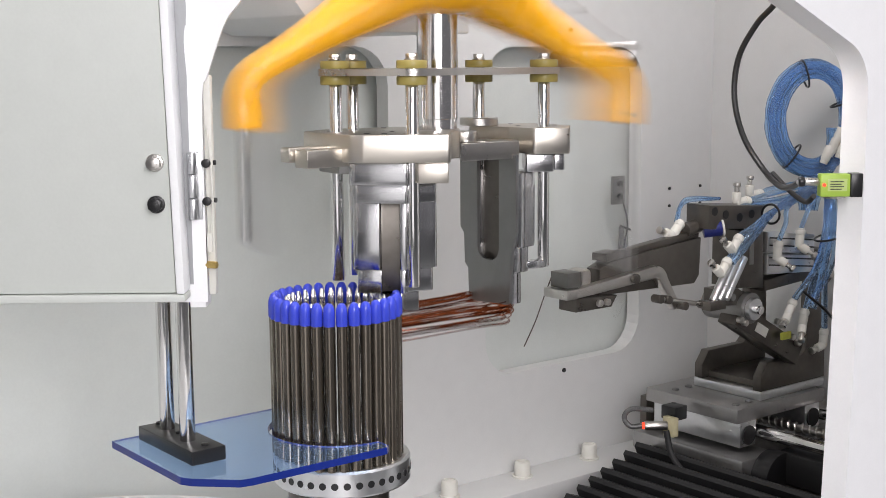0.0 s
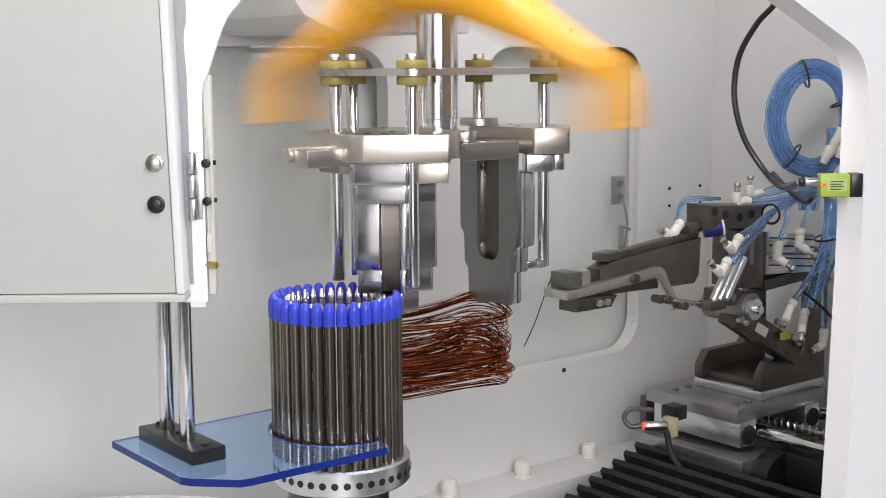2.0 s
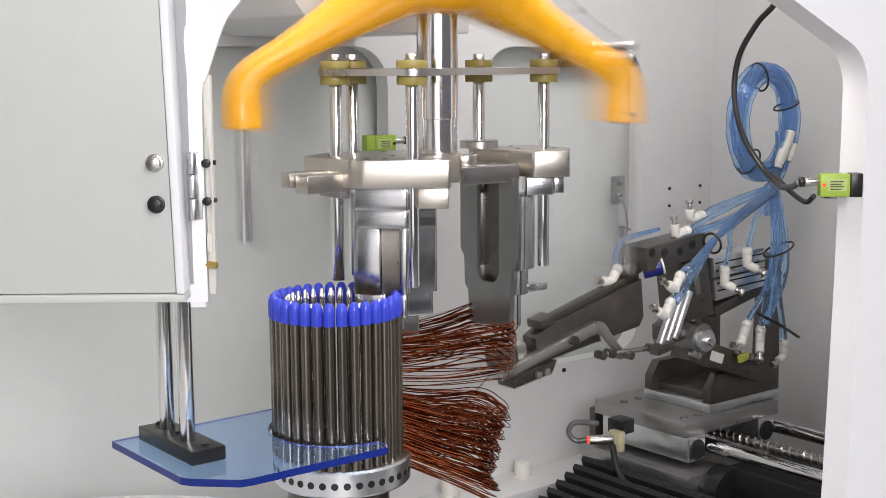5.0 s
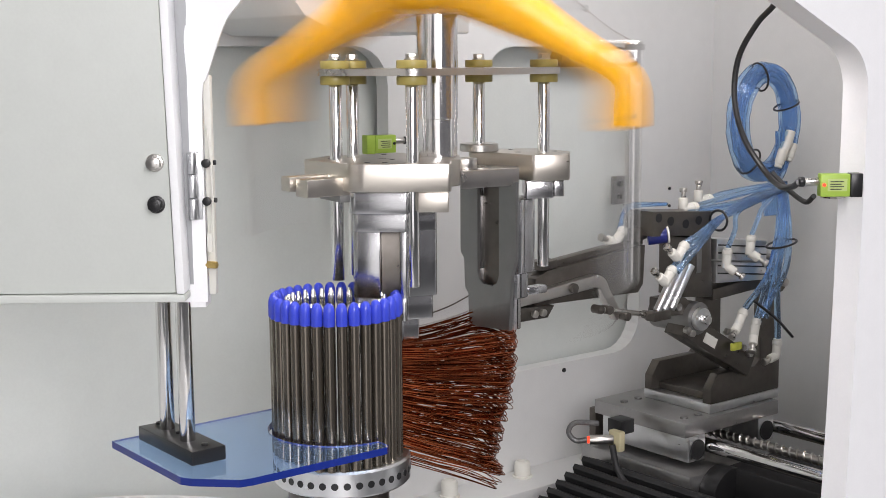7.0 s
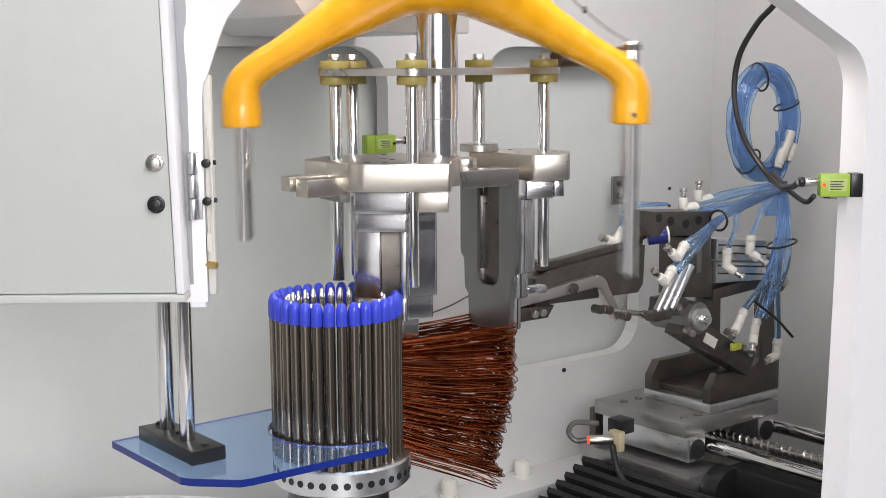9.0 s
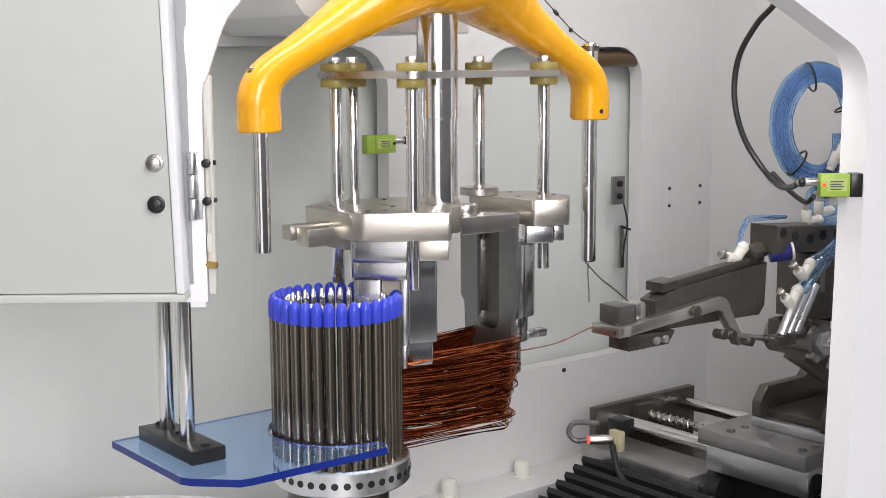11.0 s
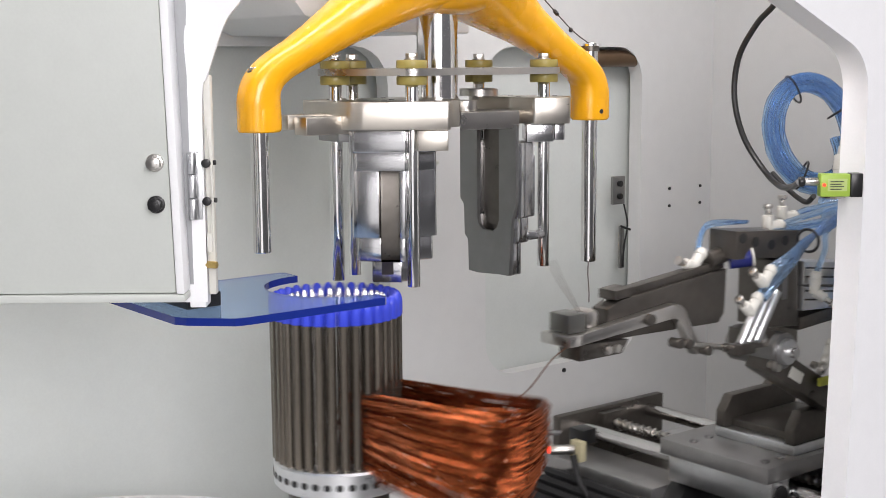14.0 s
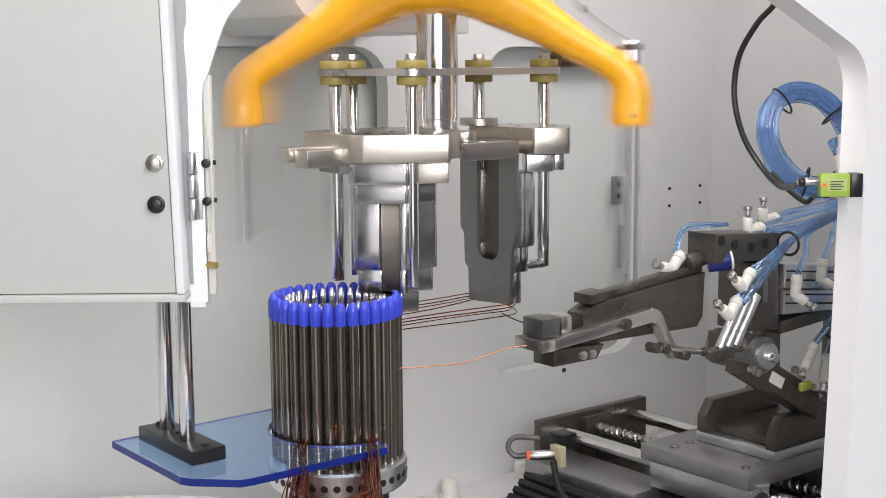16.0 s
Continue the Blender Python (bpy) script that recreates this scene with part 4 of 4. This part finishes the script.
    # round swivel and the cylinder below it
    part("swivel_body", C((0.354, -0.054, 1.040), (0.354, 0.0, 1.040), 0.0165, 28), M_GREYMET, t)
    part("swivel_face", C((0.354, -0.060, 1.040), (0.354, -0.0542, 1.040), 0.0115, 24), M_ALU, t)
    part("swivel_pin", C((0.354, -0.067, 1.040), (0.354, -0.0602, 1.040), 0.0048, 16), M_CHROME, t)
    bm = bx((-0.060, -0.012, -0.012), (0.060, 0.012, 0.012), 0.001)
    bmesh.ops.transform(bm, matrix=Matrix.Translation(P(0.392, -0.038, 1.006)) @ Matrix.Rotation(radians(29), 4, "Y"), verts=bm.verts)
    part("lower_cylinder", bm, M_DARK, t)
    bm = bx((-0.010, -0.0132, -0.005), (0.010, -0.0122, 0.005), 0)
    bmesh.ops.transform(bm, matrix=Matrix.Translation(P(0.376, -0.0382, 1.014)) @ Matrix.Rotation(radians(29), 4, "Y"), verts=bm.verts)
    part("type_plate", bm, M_WHITEPL, t)
    part("yellow_tag", bx(P(0.403, -0.058, 1.000), P(0.418, -0.054, 1.008), 0.001), M_TAG, t)
    for x, z in ((0.338, 1.030), (0.345, 1.026), (0.425, 1.0), (0.436, 0.992), (0.40, 1.02)):
        part("cylinder_screw", C((x, -0.056, z), (x, -0.050, z), 0.0035, 12), M_STEEL, t)

    def fitting(at, axis, up=(0, 0, 1)):
        at, axis, up = Vector(P(*at)), Vector(axis).normalized(), Vector(up).normalized()
        bm = cy(at - axis * 0.002, at + axis * 0.012, 0.0048, 16)
        cy(at + axis * 0.0118, at + axis * 0.0165, 0.0054, 16, 0.0006, bm)
        cy(at, at + up * 0.011, 0.0047, 16, 0.0006, bm)
        f = part("elbow_fitting", bm, M_WHITEPL, t, "white plastic push-in elbow")
        part("release_ring", cy(at + axis * 0.0165, at + axis * 0.0185, 0.0043, 16, 0.0003), M_WHITEPL, f)
        bm = cy(at + up * 0.011, at + up * 0.017, 0.0026, 12)
        cy(at + up * 0.017, at + up * 0.021, 0.0040, 12, 0.0005, bm)
        part("throttle_screw", bm, M_STEEL, f)
    fitting((0.343, -0.04, 1.150), (1, -0.1, 0.06))
    fitting((0.389, -0.02, 1.153), (1, -0.1, 0.06))
    fitting((0.262, -0.026, 1.122), (0.6, 0, 0.6), (-0.8, 0, 0.3))
    fitting((0.311, -0.062, 1.106), (0.6, 0, 0.7), (-0.7, 0, 0.6))
    fitting((0.294, -0.062, 1.084), (0.6, 0, 0.7), (-0.7, 0, 0.6))
    fitting((0.389, -0.058, 1.090), (0.1, 0, 1), (0.5, -0.6, -0.5))
    fitting((0.426, -0.058, 1.100), (0.1, 0, 1), (0.5, -0.6, -0.5))
    fitting((0.410, -0.058, 1.026), (0.5, 0, 0.8), (-0.8, -0.3, -0.4))
    fitting((0.436, -0.058, 1.012), (0.2, 0, 0.9), (-0.6, -0.4, -0.7))
    fitting((0.478, -0.055, 0.984), (0.1, 0, 1), (-1, 0, -0.2))

    def hose(pts, r=0.0030):
        part("air_tube", sweep([Vector(p) for p in smooth_path([P(*q) for q in pts], 8)], r, 10), M_HOSE, t)
    E1 = (0.490, -0.045, 1.163)
    for k, q in enumerate(((0.362, -0.042, 1.152), (0.408, -0.022, 1.155))):
        hose([q, (0.425, -0.035 + 0.01 * k, 1.157 + 0.002 * k), (0.49, -0.045 + 0.004 * k, 1.166)])
    for k in range(2):
        hose([(0.345, -0.044 + 0.006 * k, 1.147), (0.41, -0.05, 1.149 + 0.003 * k), (0.49, -0.05 + 0.004 * k, 1.160)], 0.0026)
    for k, q in enumerate(((0.322, -0.062, 1.120), (0.305, -0.062, 1.098), (0.307, -0.066, 1.094))):
        hose([q, (0.335 + 0.004 * k, -0.068, 1.128 - 0.003 * k), (0.362, -0.066, 1.139 - 0.002 * k), (0.41, -0.056, 1.146 + 0.003 * k), (0.49, -0.05 + 0.004 * k, 1.162)])
    for k in range(2):
        hose([(0.272, -0.024 + 0.003 * k, 1.134), (0.282, -0.018, 1.147 + 0.003 * k), (0.30, -0.014, 1.153 + 0.003 * k), (0.35, -0.012, 1.152)], 0.0018)
    for k, q in enumerate(((0.391, -0.058, 1.108), (0.428, -0.058, 1.118))):
        hose([q, (q[0] + 0.008, -0.060, q[2] + 0.018), (q[0] + 0.02, -0.056, 1.145), (0.49, -0.048, 1.163)], 0.0026)
    for k, q in enumerate(((0.421, -0.058, 1.043), (0.441, -0.058, 1.030), (0.446, -0.064, 1.03), (0.48, -0.055, 1.003), (0.436, -0.066, 1.035))):
        hose([q, (0.445 + 0.007 * k, -0.066 + 0.003 * (k % 2), 1.075), (0.462 + 0.005 * k, -0.064, 1.112), (0.478 + 0.003 * k, -0.054, 1.142), (0.491 + 0.001 * k, -0.046, 1.168)], 0.0034)
    part("cable_tie", sweep([P(0.366, -0.066 + 0.011 * math.cos(a), 1.139 + 0.010 * math.sin(a)) for a in [i * math.pi / 8 for i in range(16)]], 0.0013, 6, closed=True), M_BLACKGLOSS, t)
    part("strap", sweep(smooth_path([P(0.42, -0.070, 1.052), P(0.45, -0.076, 1.03), P(0.485, -0.07, 1.006)], 6), 0.0016, 6), M_BLACKGLOSS, t)
    part("cable_tie", sweep([P(0.470 + 0.020 * math.cos(a), -0.064 + 0.012 * math.sin(a), 1.106 + 0.003 * math.cos(a)) for a in [i * math.pi / 8 for i in range(16)]], 0.0012, 6, closed=True), M_BLACKGLOSS, t)
    return t


arm_ob = arm()


def tube_ring():
    """Coiled spare length of air tube; origin at its middle."""
    t = thing("tube_coil", "coiled bundle of clear blue air tubes tied with black straps", "air tube coil", (0.47, -0.02, 1.235))
    rnd = random.Random(3)
    ax, az = Vector((0.786, -0.618, 0)), Vector((0, 0, 1))
    back = Vector((0.618, 0.786, 0))
    for k in range(12):
        r = 0.0335 + 0.0048 * (k % 4) + rnd.uniform(-0.001, 0.001)
        off = back * (0.0062 * (k // 4 - 1))
        ring = [off + ax * (r * math.cos(a)) + az * ((r * 1.05 + 0.012) * math.sin(a)) + Vector((rnd.uniform(-1, 1), rnd.uniform(-1, 1), 0)) * 0.0006
                for a in [2 * math.pi * i / 40 for i in range(40)]]
        part("air_tube", sweep(ring, 0.0030, 8, closed=True), M_HOSE, t)
    for a in (105, 235, 20):
        c = ax * (0.037 * math.cos(radians(a))) + az * (0.051 * math.sin(radians(a)))
        d = (ax * math.cos(radians(a)) + az * math.sin(radians(a)))
        part("strap", sweep([c + d * (0.0155 * math.cos(u)) + back * (0.0125 * math.sin(u)) for u in [i * math.pi / 9 for i in range(18)]], 0.0012, 6, closed=True), M_BLACKGLOSS, t)
    for k, (dx, dz) in enumerate(((0.030, -0.010), (0.024, -0.022), (0.034, -0.024), (0.018, -0.030))):
        p = ax * dx + az * dz - back * 0.012
        q = p + (ax * -0.35 + az * -0.9) * 0.017
        bm = cy(p, q, 0.0052, 14)
        cy(q, q + (q - p) * 0.25, 0.0043, 14, 0.0004, bm)
        part("tube_joint", bm, M_WHITEPL, t, "white plastic tube joint")
    for k in range(6):
        s = ax * (0.03 - 0.006 * (k % 3)) + az * -0.03 - back * (0.01 - 0.006 * (k // 3))
        part("air_tube", sweep(smooth_path([s + az * 0.02, s, s + ax * -0.012 + az * -0.03, ax * (-0.012 + 0.004 * k) + az * -0.072 - back * 0.014, ax * (-0.014 + 0.003 * k) + az * -0.100 - back * 0.02], 6), 0.0031, 8), M_HOSE, t)
    return t


ring_ob = tube_ring()


# ---------------------------------------------------------------- photoelectric sensors
M_FADED = material("faded_label", (0.45, 0.55, 0.2), 0.5)


def sensor(at, rz, label, s=1):
    """s: 1 with its plug on the left, -1 on the right."""
    t = thing("sensor", label, "sensor", at)
    t.rotation_euler = (0, 0, radians(rz))
    def b(lo, hi, bev): return bx((s * lo[0], lo[1], lo[2]), (s * hi[0], hi[1], hi[2]), bev)
    part("body", b((-0.018, -0.006, -0.009), (0.008, 0.006, 0.011), 0.001), M_GREEN, t)
    part("lens_head", b((0.0082, -0.0065, -0.0095), (0.019, 0.0065, 0.0115), 0.001), M_BLACKGLOSS if s > 0 else M_GREEN, t)
    part("label_plate", b((-0.012, -0.0066, -0.004), (0.005, -0.0062, 0.007), 0), M_FADED, t)
    for k in range(4):
        part("text_bar", b((-0.010, -0.007, 0.004 - 0.0022 * k), (0.002 - 0.002 * (k % 2), -0.0067, 0.0048 - 0.0022 * k), 0), M_BLACKGLOSS, t)
    part("status_light", cy((s * -0.0152, -0.0058, 0.0015), (s * -0.0152, -0.0072, 0.0015), 0.0016, 12, 0), M_RED if s > 0 else M_BLACKGLOSS, t)
    part("plug", cy((s * -0.018, 0, 0.004), (s * -0.031, 0, 0.004), 0.0035, 14), M_STEEL, t)
    part("knurl", cy((s * -0.031, 0, 0.004), (s * -0.036, 0, 0.004), 0.0045, 10), M_BLACKGLOSS, t)
    return t


sensor((0.262, -0.240, 1.189), -38, "lime green photoelectric sensor with a black lens head on the frame")
part("bracket", bx((0.268, -0.232, 1.176), (0.284, -0.216, 1.182), 0.0006), M_STEEL).name = "sensor_bracket"
tagged(bpy.data.objects["sensor_bracket"], "small bent steel bracket holding the sensor", "bracket")
sensor((0.128, YW - 0.03, 1.208), -8, "lime green photoelectric sensor hanging before the back wall", -1)


def lead(name, label, pts, r, mat, cat="cable"):
    return tagged(part(name, sweep(smooth_path(pts, 10), r, 10), mat), label, cat)


lead("sensor_cable", "glossy black sensor cable curving over the side wall",
     [(0.234, -0.218, 1.193), (0.262, -0.19, 1.185), (0.285, -0.158, 1.182), (0.298, -0.127, 1.197), (0.3, -0.102, 1.226), (0.3, -0.090, 1.263), (0.3, -0.094, 1.302), (0.3, -0.115, 1.334), (0.3, -0.138, 1.355), (0.3, -0.17, 1.40)], 0.0029, M_BLACKGLOSS)
lead("sensor_cable", "thin black sensor cable looping below the sensor",
     [(0.245, -0.226, 1.18), (0.262, -0.205, 1.172), (0.285, -0.17, 1.178), (0.298, -0.14, 1.192)], 0.0024, M_BLACK)
lead("sensor_cable", "pale grey sensor cable running to the back wall",
     [(0.160, YW - 0.035, 1.212), (0.172, YW - 0.034, 1.204), (0.19, YW - 0.02, 1.188), (0.23, YW - 0.004, 1.182)], 0.003, M_WHITEPL)


# wire ends between the flyer, the gripper and the coil; the gripper's one turns about the jaw
lead_wire = lead("lead_wire", "thin enamelled wire end held in the gripper jaw", [(0, 0, 0), (-0.02, 0.0, -0.001), (-0.045, 0.0, -0.003), (-0.072, 0.0, -0.002)], 0.0006, M_WIRE, "wire")
tail_wire = lead("tail_wire", "twisted copper wire tail running to the needles", [(0, 0, 0), (-0.03, 0.0005, 0.002), (-0.065, -0.0005, -0.004), (-0.10, 0.0005, -0.003), (-0.13, 0, 0.0)], 0.0006, M_TAIL, "wire")
part("guide_wire", sweep(smooth_path([(0.1745, 0, 1.13), (0.1745, 0, 1.104), (0.171, -0.004, 1.092), (0.166, -0.012, 1.078), (0.158, -0.022, 1.069)], 8), 0.0006, 6), M_WIRE, flyer_ob)


# ---------------------------------------------------------------- motions
def lerp(rows, t):
    if t <= rows[0][0]:
        return rows[0][1:]
    for a, b in zip(rows, rows[1:]):
        if t <= b[0]:
            k = (t - a[0]) / (b[0] - a[0])
            return tuple(x + (y - x) * k for x, y in zip(a[1:], b[1:]))
    return rows[-1][1:]


BASE_X = [(0.0, 0.0), (3.9, 0.0), (4.0, -0.013), (4.2, -0.045), (4.6, -0.082), (13.6, -0.082), (13.9, -0.12), (14.3, -0.165), (16.0, -0.165)]
TOP_Y = [(0.0, -0.025), (9.6, -0.025), (10.6, -0.171), (16.0, -0.171)]
PITCH = [(0.0, 0.0), (3.55, 0.0), (3.8, -9.5), (4.9, -9.5), (5.6, 0.0), (16.0, 0.0)]
FORM_Z = [(0.0, 0.0), (4.3, 0.0), (5.2, -0.0245), (9.05, -0.0245), (9.25, -0.040), (10.0, -0.066), (12.05, -0.066), (12.3, -0.034), (12.5, -0.007), (12.7, 0.024), (12.9, 0.0275), (14.8, 0.0275), (14.95, 0.006), (15.05, 0.0), (16.0, 0.0)]
PUSH_Z = [(0.0, 0.0), (10.9, 0.0), (11.3, -0.026), (11.5, -0.047), (12.0, -0.1075), (12.1, -0.105), (12.5, -0.0515), (12.7, -0.021), (12.85, 0.0), (16.0, 0.0)]
STRIP_Z = [(0.0, 0.0), (12.95, 0.0), (13.1, 0.02), (13.3, 0.06), (13.5, 0.115), (13.6, 0.1245), (14.3, 0.1245), (14.5, 0.088), (14.6, 0.05), (14.7, 0.0), (16.0, 0.0)]
TOOL_A = [(0.0, 0.0), (13.35, 0.0), (13.5, -12.0), (13.7, -30.0), (14.0, -66.0), (14.2, -98.0), (14.5, -121.0), (16.0, -125.0)]


def vertical(ob, rows):
    walk(ob, [(t, pose(0, 0, z)) for t, z in rows])


TURN = [(0.0, -20), (0.5, 755), (2.0, 2990), (3.0, 4480), (3.5, 5260), (3.7, 5540), (3.8, 5648), (3.9, 5721), (4.0, 5765), (4.1, 5849), (4.2, 5887), (5.0, 6455), (6.3, 8610), (8.8, 12360),
        (8.9, 12500), (9.0, 12565), (9.1, 12602), (9.17, 12594.5), (14.9, 12594.5), (15.0, 12615), (15.1, 12638), (15.2, 12667), (15.3, 12688),
        (15.4, 12714.5), (15.5, 12718), (15.53, 12720), (15.6, 12785), (15.7, 12885), (15.8, 13035), (15.9, 13110), (16.0, 13275)]


def flyer_rows():
    """Turning about the shaft, a key each step."""
    return [(n / 30, lerp(TURN, n / 30)[0]) for n in range(481)]


# the slide was laid out on a smaller drawing: enlarge it about one point
SHIFT_X, SHIFT_Y, SHIFT_Z = 0.0100, -0.0079, -0.0080
SLIDE_K, SLIDE_C = 1.13, Vector((-0.7204, -0.9219, 1.3))


def grown(p):
    return SLIDE_C + (Vector(p) - SLIDE_C) * SLIDE_K


def enlarge(ob, done):
    if ob.type == "MESH" and ob.data.name not in done:
        done.add(ob.data.name)
        ob.data.transform(Matrix.Scale(SLIDE_K, 4))
    for c in ob.children:
        c.location = c.location * SLIDE_K
        enlarge(c, done)


def motions():
    seen = set()
    for ob in (slide_ob, carriage_ob, arm_ob, ring_ob, lead_wire, way, fold_obs[0].parent):
        enlarge(ob, seen)
    way.location = fold_obs[0].parent.location = grown((SHIFT_X, SHIFT_Y, SHIFT_Z))
    walk(slide_ob, [(t, pose(*grown((x + SHIFT_X, SHIFT_Y, SHIFT_Z)))) for t, x in BASE_X])
    for ob, x0, y0, z0 in ((carriage_ob, -0.011, 0.008, SHIFT_Z), (arm_ob, 0.4995, -0.028, 1.077)):
        ts = sorted({t for t, *_ in BASE_X + TOP_Y + PITCH})
        rows = []
        for t in ts:
            p = lerp(PITCH, t)[0] if ob is arm_ob else 0
            rows.append((t, pose(*grown((x0 + lerp(BASE_X, t)[0], y0 + lerp(TOP_Y, t)[0], z0)), 0, p, 0)))
        walk(ob, rows)
    for i, ob in enumerate(fold_obs):
        k = i / (len(fold_obs) - 1)
        walk(ob, [(t, pose(SLIDE_K * ((0.296 + x) * (1 - k) + 0.012 * k), 0, SLIDE_K * (0.886 * (1 - k) + 0.79 * k))) for t, x in BASE_X])
    walk(ring_ob, [(t, pose(*grown((x, y, z)), rx, 0, rz)) for t, x, y, z, rx, rz in (
        (0.0, 0.495, -0.04, 1.235, 0, 0), (3.7, 0.495, -0.04, 1.235, 0, 0), (4.6, 0.437, -0.02, 1.232, 0, 34), (9.6, 0.437, -0.02, 1.232, 0, 34),
        (10.6, 0.452, -0.078, 1.232, 0, 8), (13.5, 0.452, -0.078, 1.232, 0, 8), (14.4, 0.418, -0.093, 1.217, -30, 0), (16.0, 0.418, -0.093, 1.217, -30, 0))])
    def aim(rows, ob):
        out = []
        for t, p, q in rows:
            p = grown(p)
            d = (Vector(q) - p).normalized()
            yaw, dip = math.degrees(math.atan2(-d.y, -d.x)), math.degrees(math.asin(max(-1, min(1, d.z))))
            out.append((t, pose(*p, 0, dip, yaw)))
        walk(ob, out)
    g = grown
    aim([(0.0, (0.112, -0.03, 1.097), g((0.073, -0.034, 1.038))), (3.55, (0.112, -0.03, 1.097), g((0.073, -0.034, 1.038))), (3.8, (0.115, -0.048, 1.022), g((0.07, -0.05, 1.004))),
         (4.9, (0.033, -0.048, 1.022), g((0.0, -0.05, 1.004))), (5.6, (0.032, -0.03, 1.097), g((0.0, -0.03, 1.09))), (9.6, (0.032, -0.03, 1.097), g((0.0, -0.03, 1.09))),
         (10.6, (0.034, -0.204, 1.108), (0.150, -0.04, 1.109)), (13.4, (0.034, -0.204, 1.108), (0.150, -0.04, 1.109)), (13.9, (-0.005, -0.204, 1.108), g((0.05, -0.12, 1.17))),
         (14.3, (-0.053, -0.204, 1.097), g((-0.12, -0.05, 1.085))), (16.0, (-0.053, -0.204, 1.097), g((-0.02, -0.04, 1.10)))], lead_wire)
    aim([(0.0, (0.16, -0.03, 1.085), g((0.30, -0.03, 1.085))), (3.6, (0.16, -0.03, 1.085), g((0.30, -0.03, 1.085))), (3.8, (0.17, -0.048, 1.02), g((0.30, -0.048, 1.046))), (4.9, (0.088, -0.048, 1.02), g((0.218, -0.048, 1.046))),
         (5.6, (0.078, -0.048, 1.085), g((0.218, -0.048, 1.085))),
         (9.6, (0.078, -0.048, 1.085), g((0.218, -0.048, 1.085))), (10.6, (0.032, -0.204, 1.092), (0.051, -0.04, 1.04)), (13.4, (0.032, -0.204, 1.092), (0.051, -0.04, 1.03)), (14.0, (-0.02, -0.204, 1.085), (0.02, -0.06, 0.99)),
         (14.4, (-0.058, -0.204, 1.085), (-0.09, -0.04, 1.035)), (16.0, (-0.058, -0.204, 1.085), (-0.094, -0.04, 1.04))], tail_wire)
    vertical(former_ob, FORM_Z)
    vertical(pusher_ob, PUSH_Z)
    vertical(stripper_ob, STRIP_Z)
    walk(needle_tool_ob, [(t, pose(CX, CY, 0, 0, 0, a)) for t, a in TOOL_A])
    walk(flyer_ob, [(t, pose(0, 0, 0, 0, 0, a)) for t, a in flyer_rows()])
    walk(coil_ob, [(t, pose(CX, CY, 0, 0, 0, a)) for t, a in TOOL_A])
    ts = [r[0] for r in T_COIL]
    for k, (ob, j1, j2, j3) in enumerate(loops):
        rows = []
        start = next((t for t in [i / 15 for i in range(241)] if lerp(T_COIL, t)[0] > k), 15.9) if k >= NFIRST else -1
        keys = sorted({t for t in ts if t > start + 0.07} | ({0.0, 16.0} if start < 0 else {0.0, start, start + 1 / 15, 16.0}))
        for t in keys:
            n, zb, zt, tilt, drop = lerp(T_COIL, t)
            if t <= start:
                m = pose(0.115, 0.003, 1.64 + 0.0005 * k)        # on the supply, above the flyer
            elif k >= NCOIL:
                m = pose(0, 0, 0, 0, 0, 125.0) @ pose(0, 0, 1.071 + 0.003 * (k - NCOIL), 0, 0, 0)
            else:
                h = min(k / max(min(n, NCOIL) - 1, 1), 1)
                low = 0.40 * h / 0.72 if h < 0.72 else 0.40 + 0.42 * (h - 0.72) / 0.10 if h < 0.82 else 0.82 + 0.18 * (h - 0.82) / 0.18
                g = low * drop + h ** 0.65 * (1 - drop)
                slack = 1.8 if t > 9.5 and g > 0.86 else 0.25 if g > 0.8 or t < 0.3 else 1.0
                z = zb + (zt - zb) * g + j1 * 0.002 * slack
                lean = (1 if h < 0.72 else 0) * (0.55 + 0.45 * (1 - h)) * drop + (1 - h) ** 0.8 * (1 - drop)
                m = pose(0, 0, z, 0, 0, j2 * 1.4 * slack) @ pose(0.014, 0, 0, 0, tilt * lean + j2 * 1.1 * slack, 0) @ pose(-0.014, 0, 0)
            rows.append((t, m))
        walk(ob, rows)


motions()
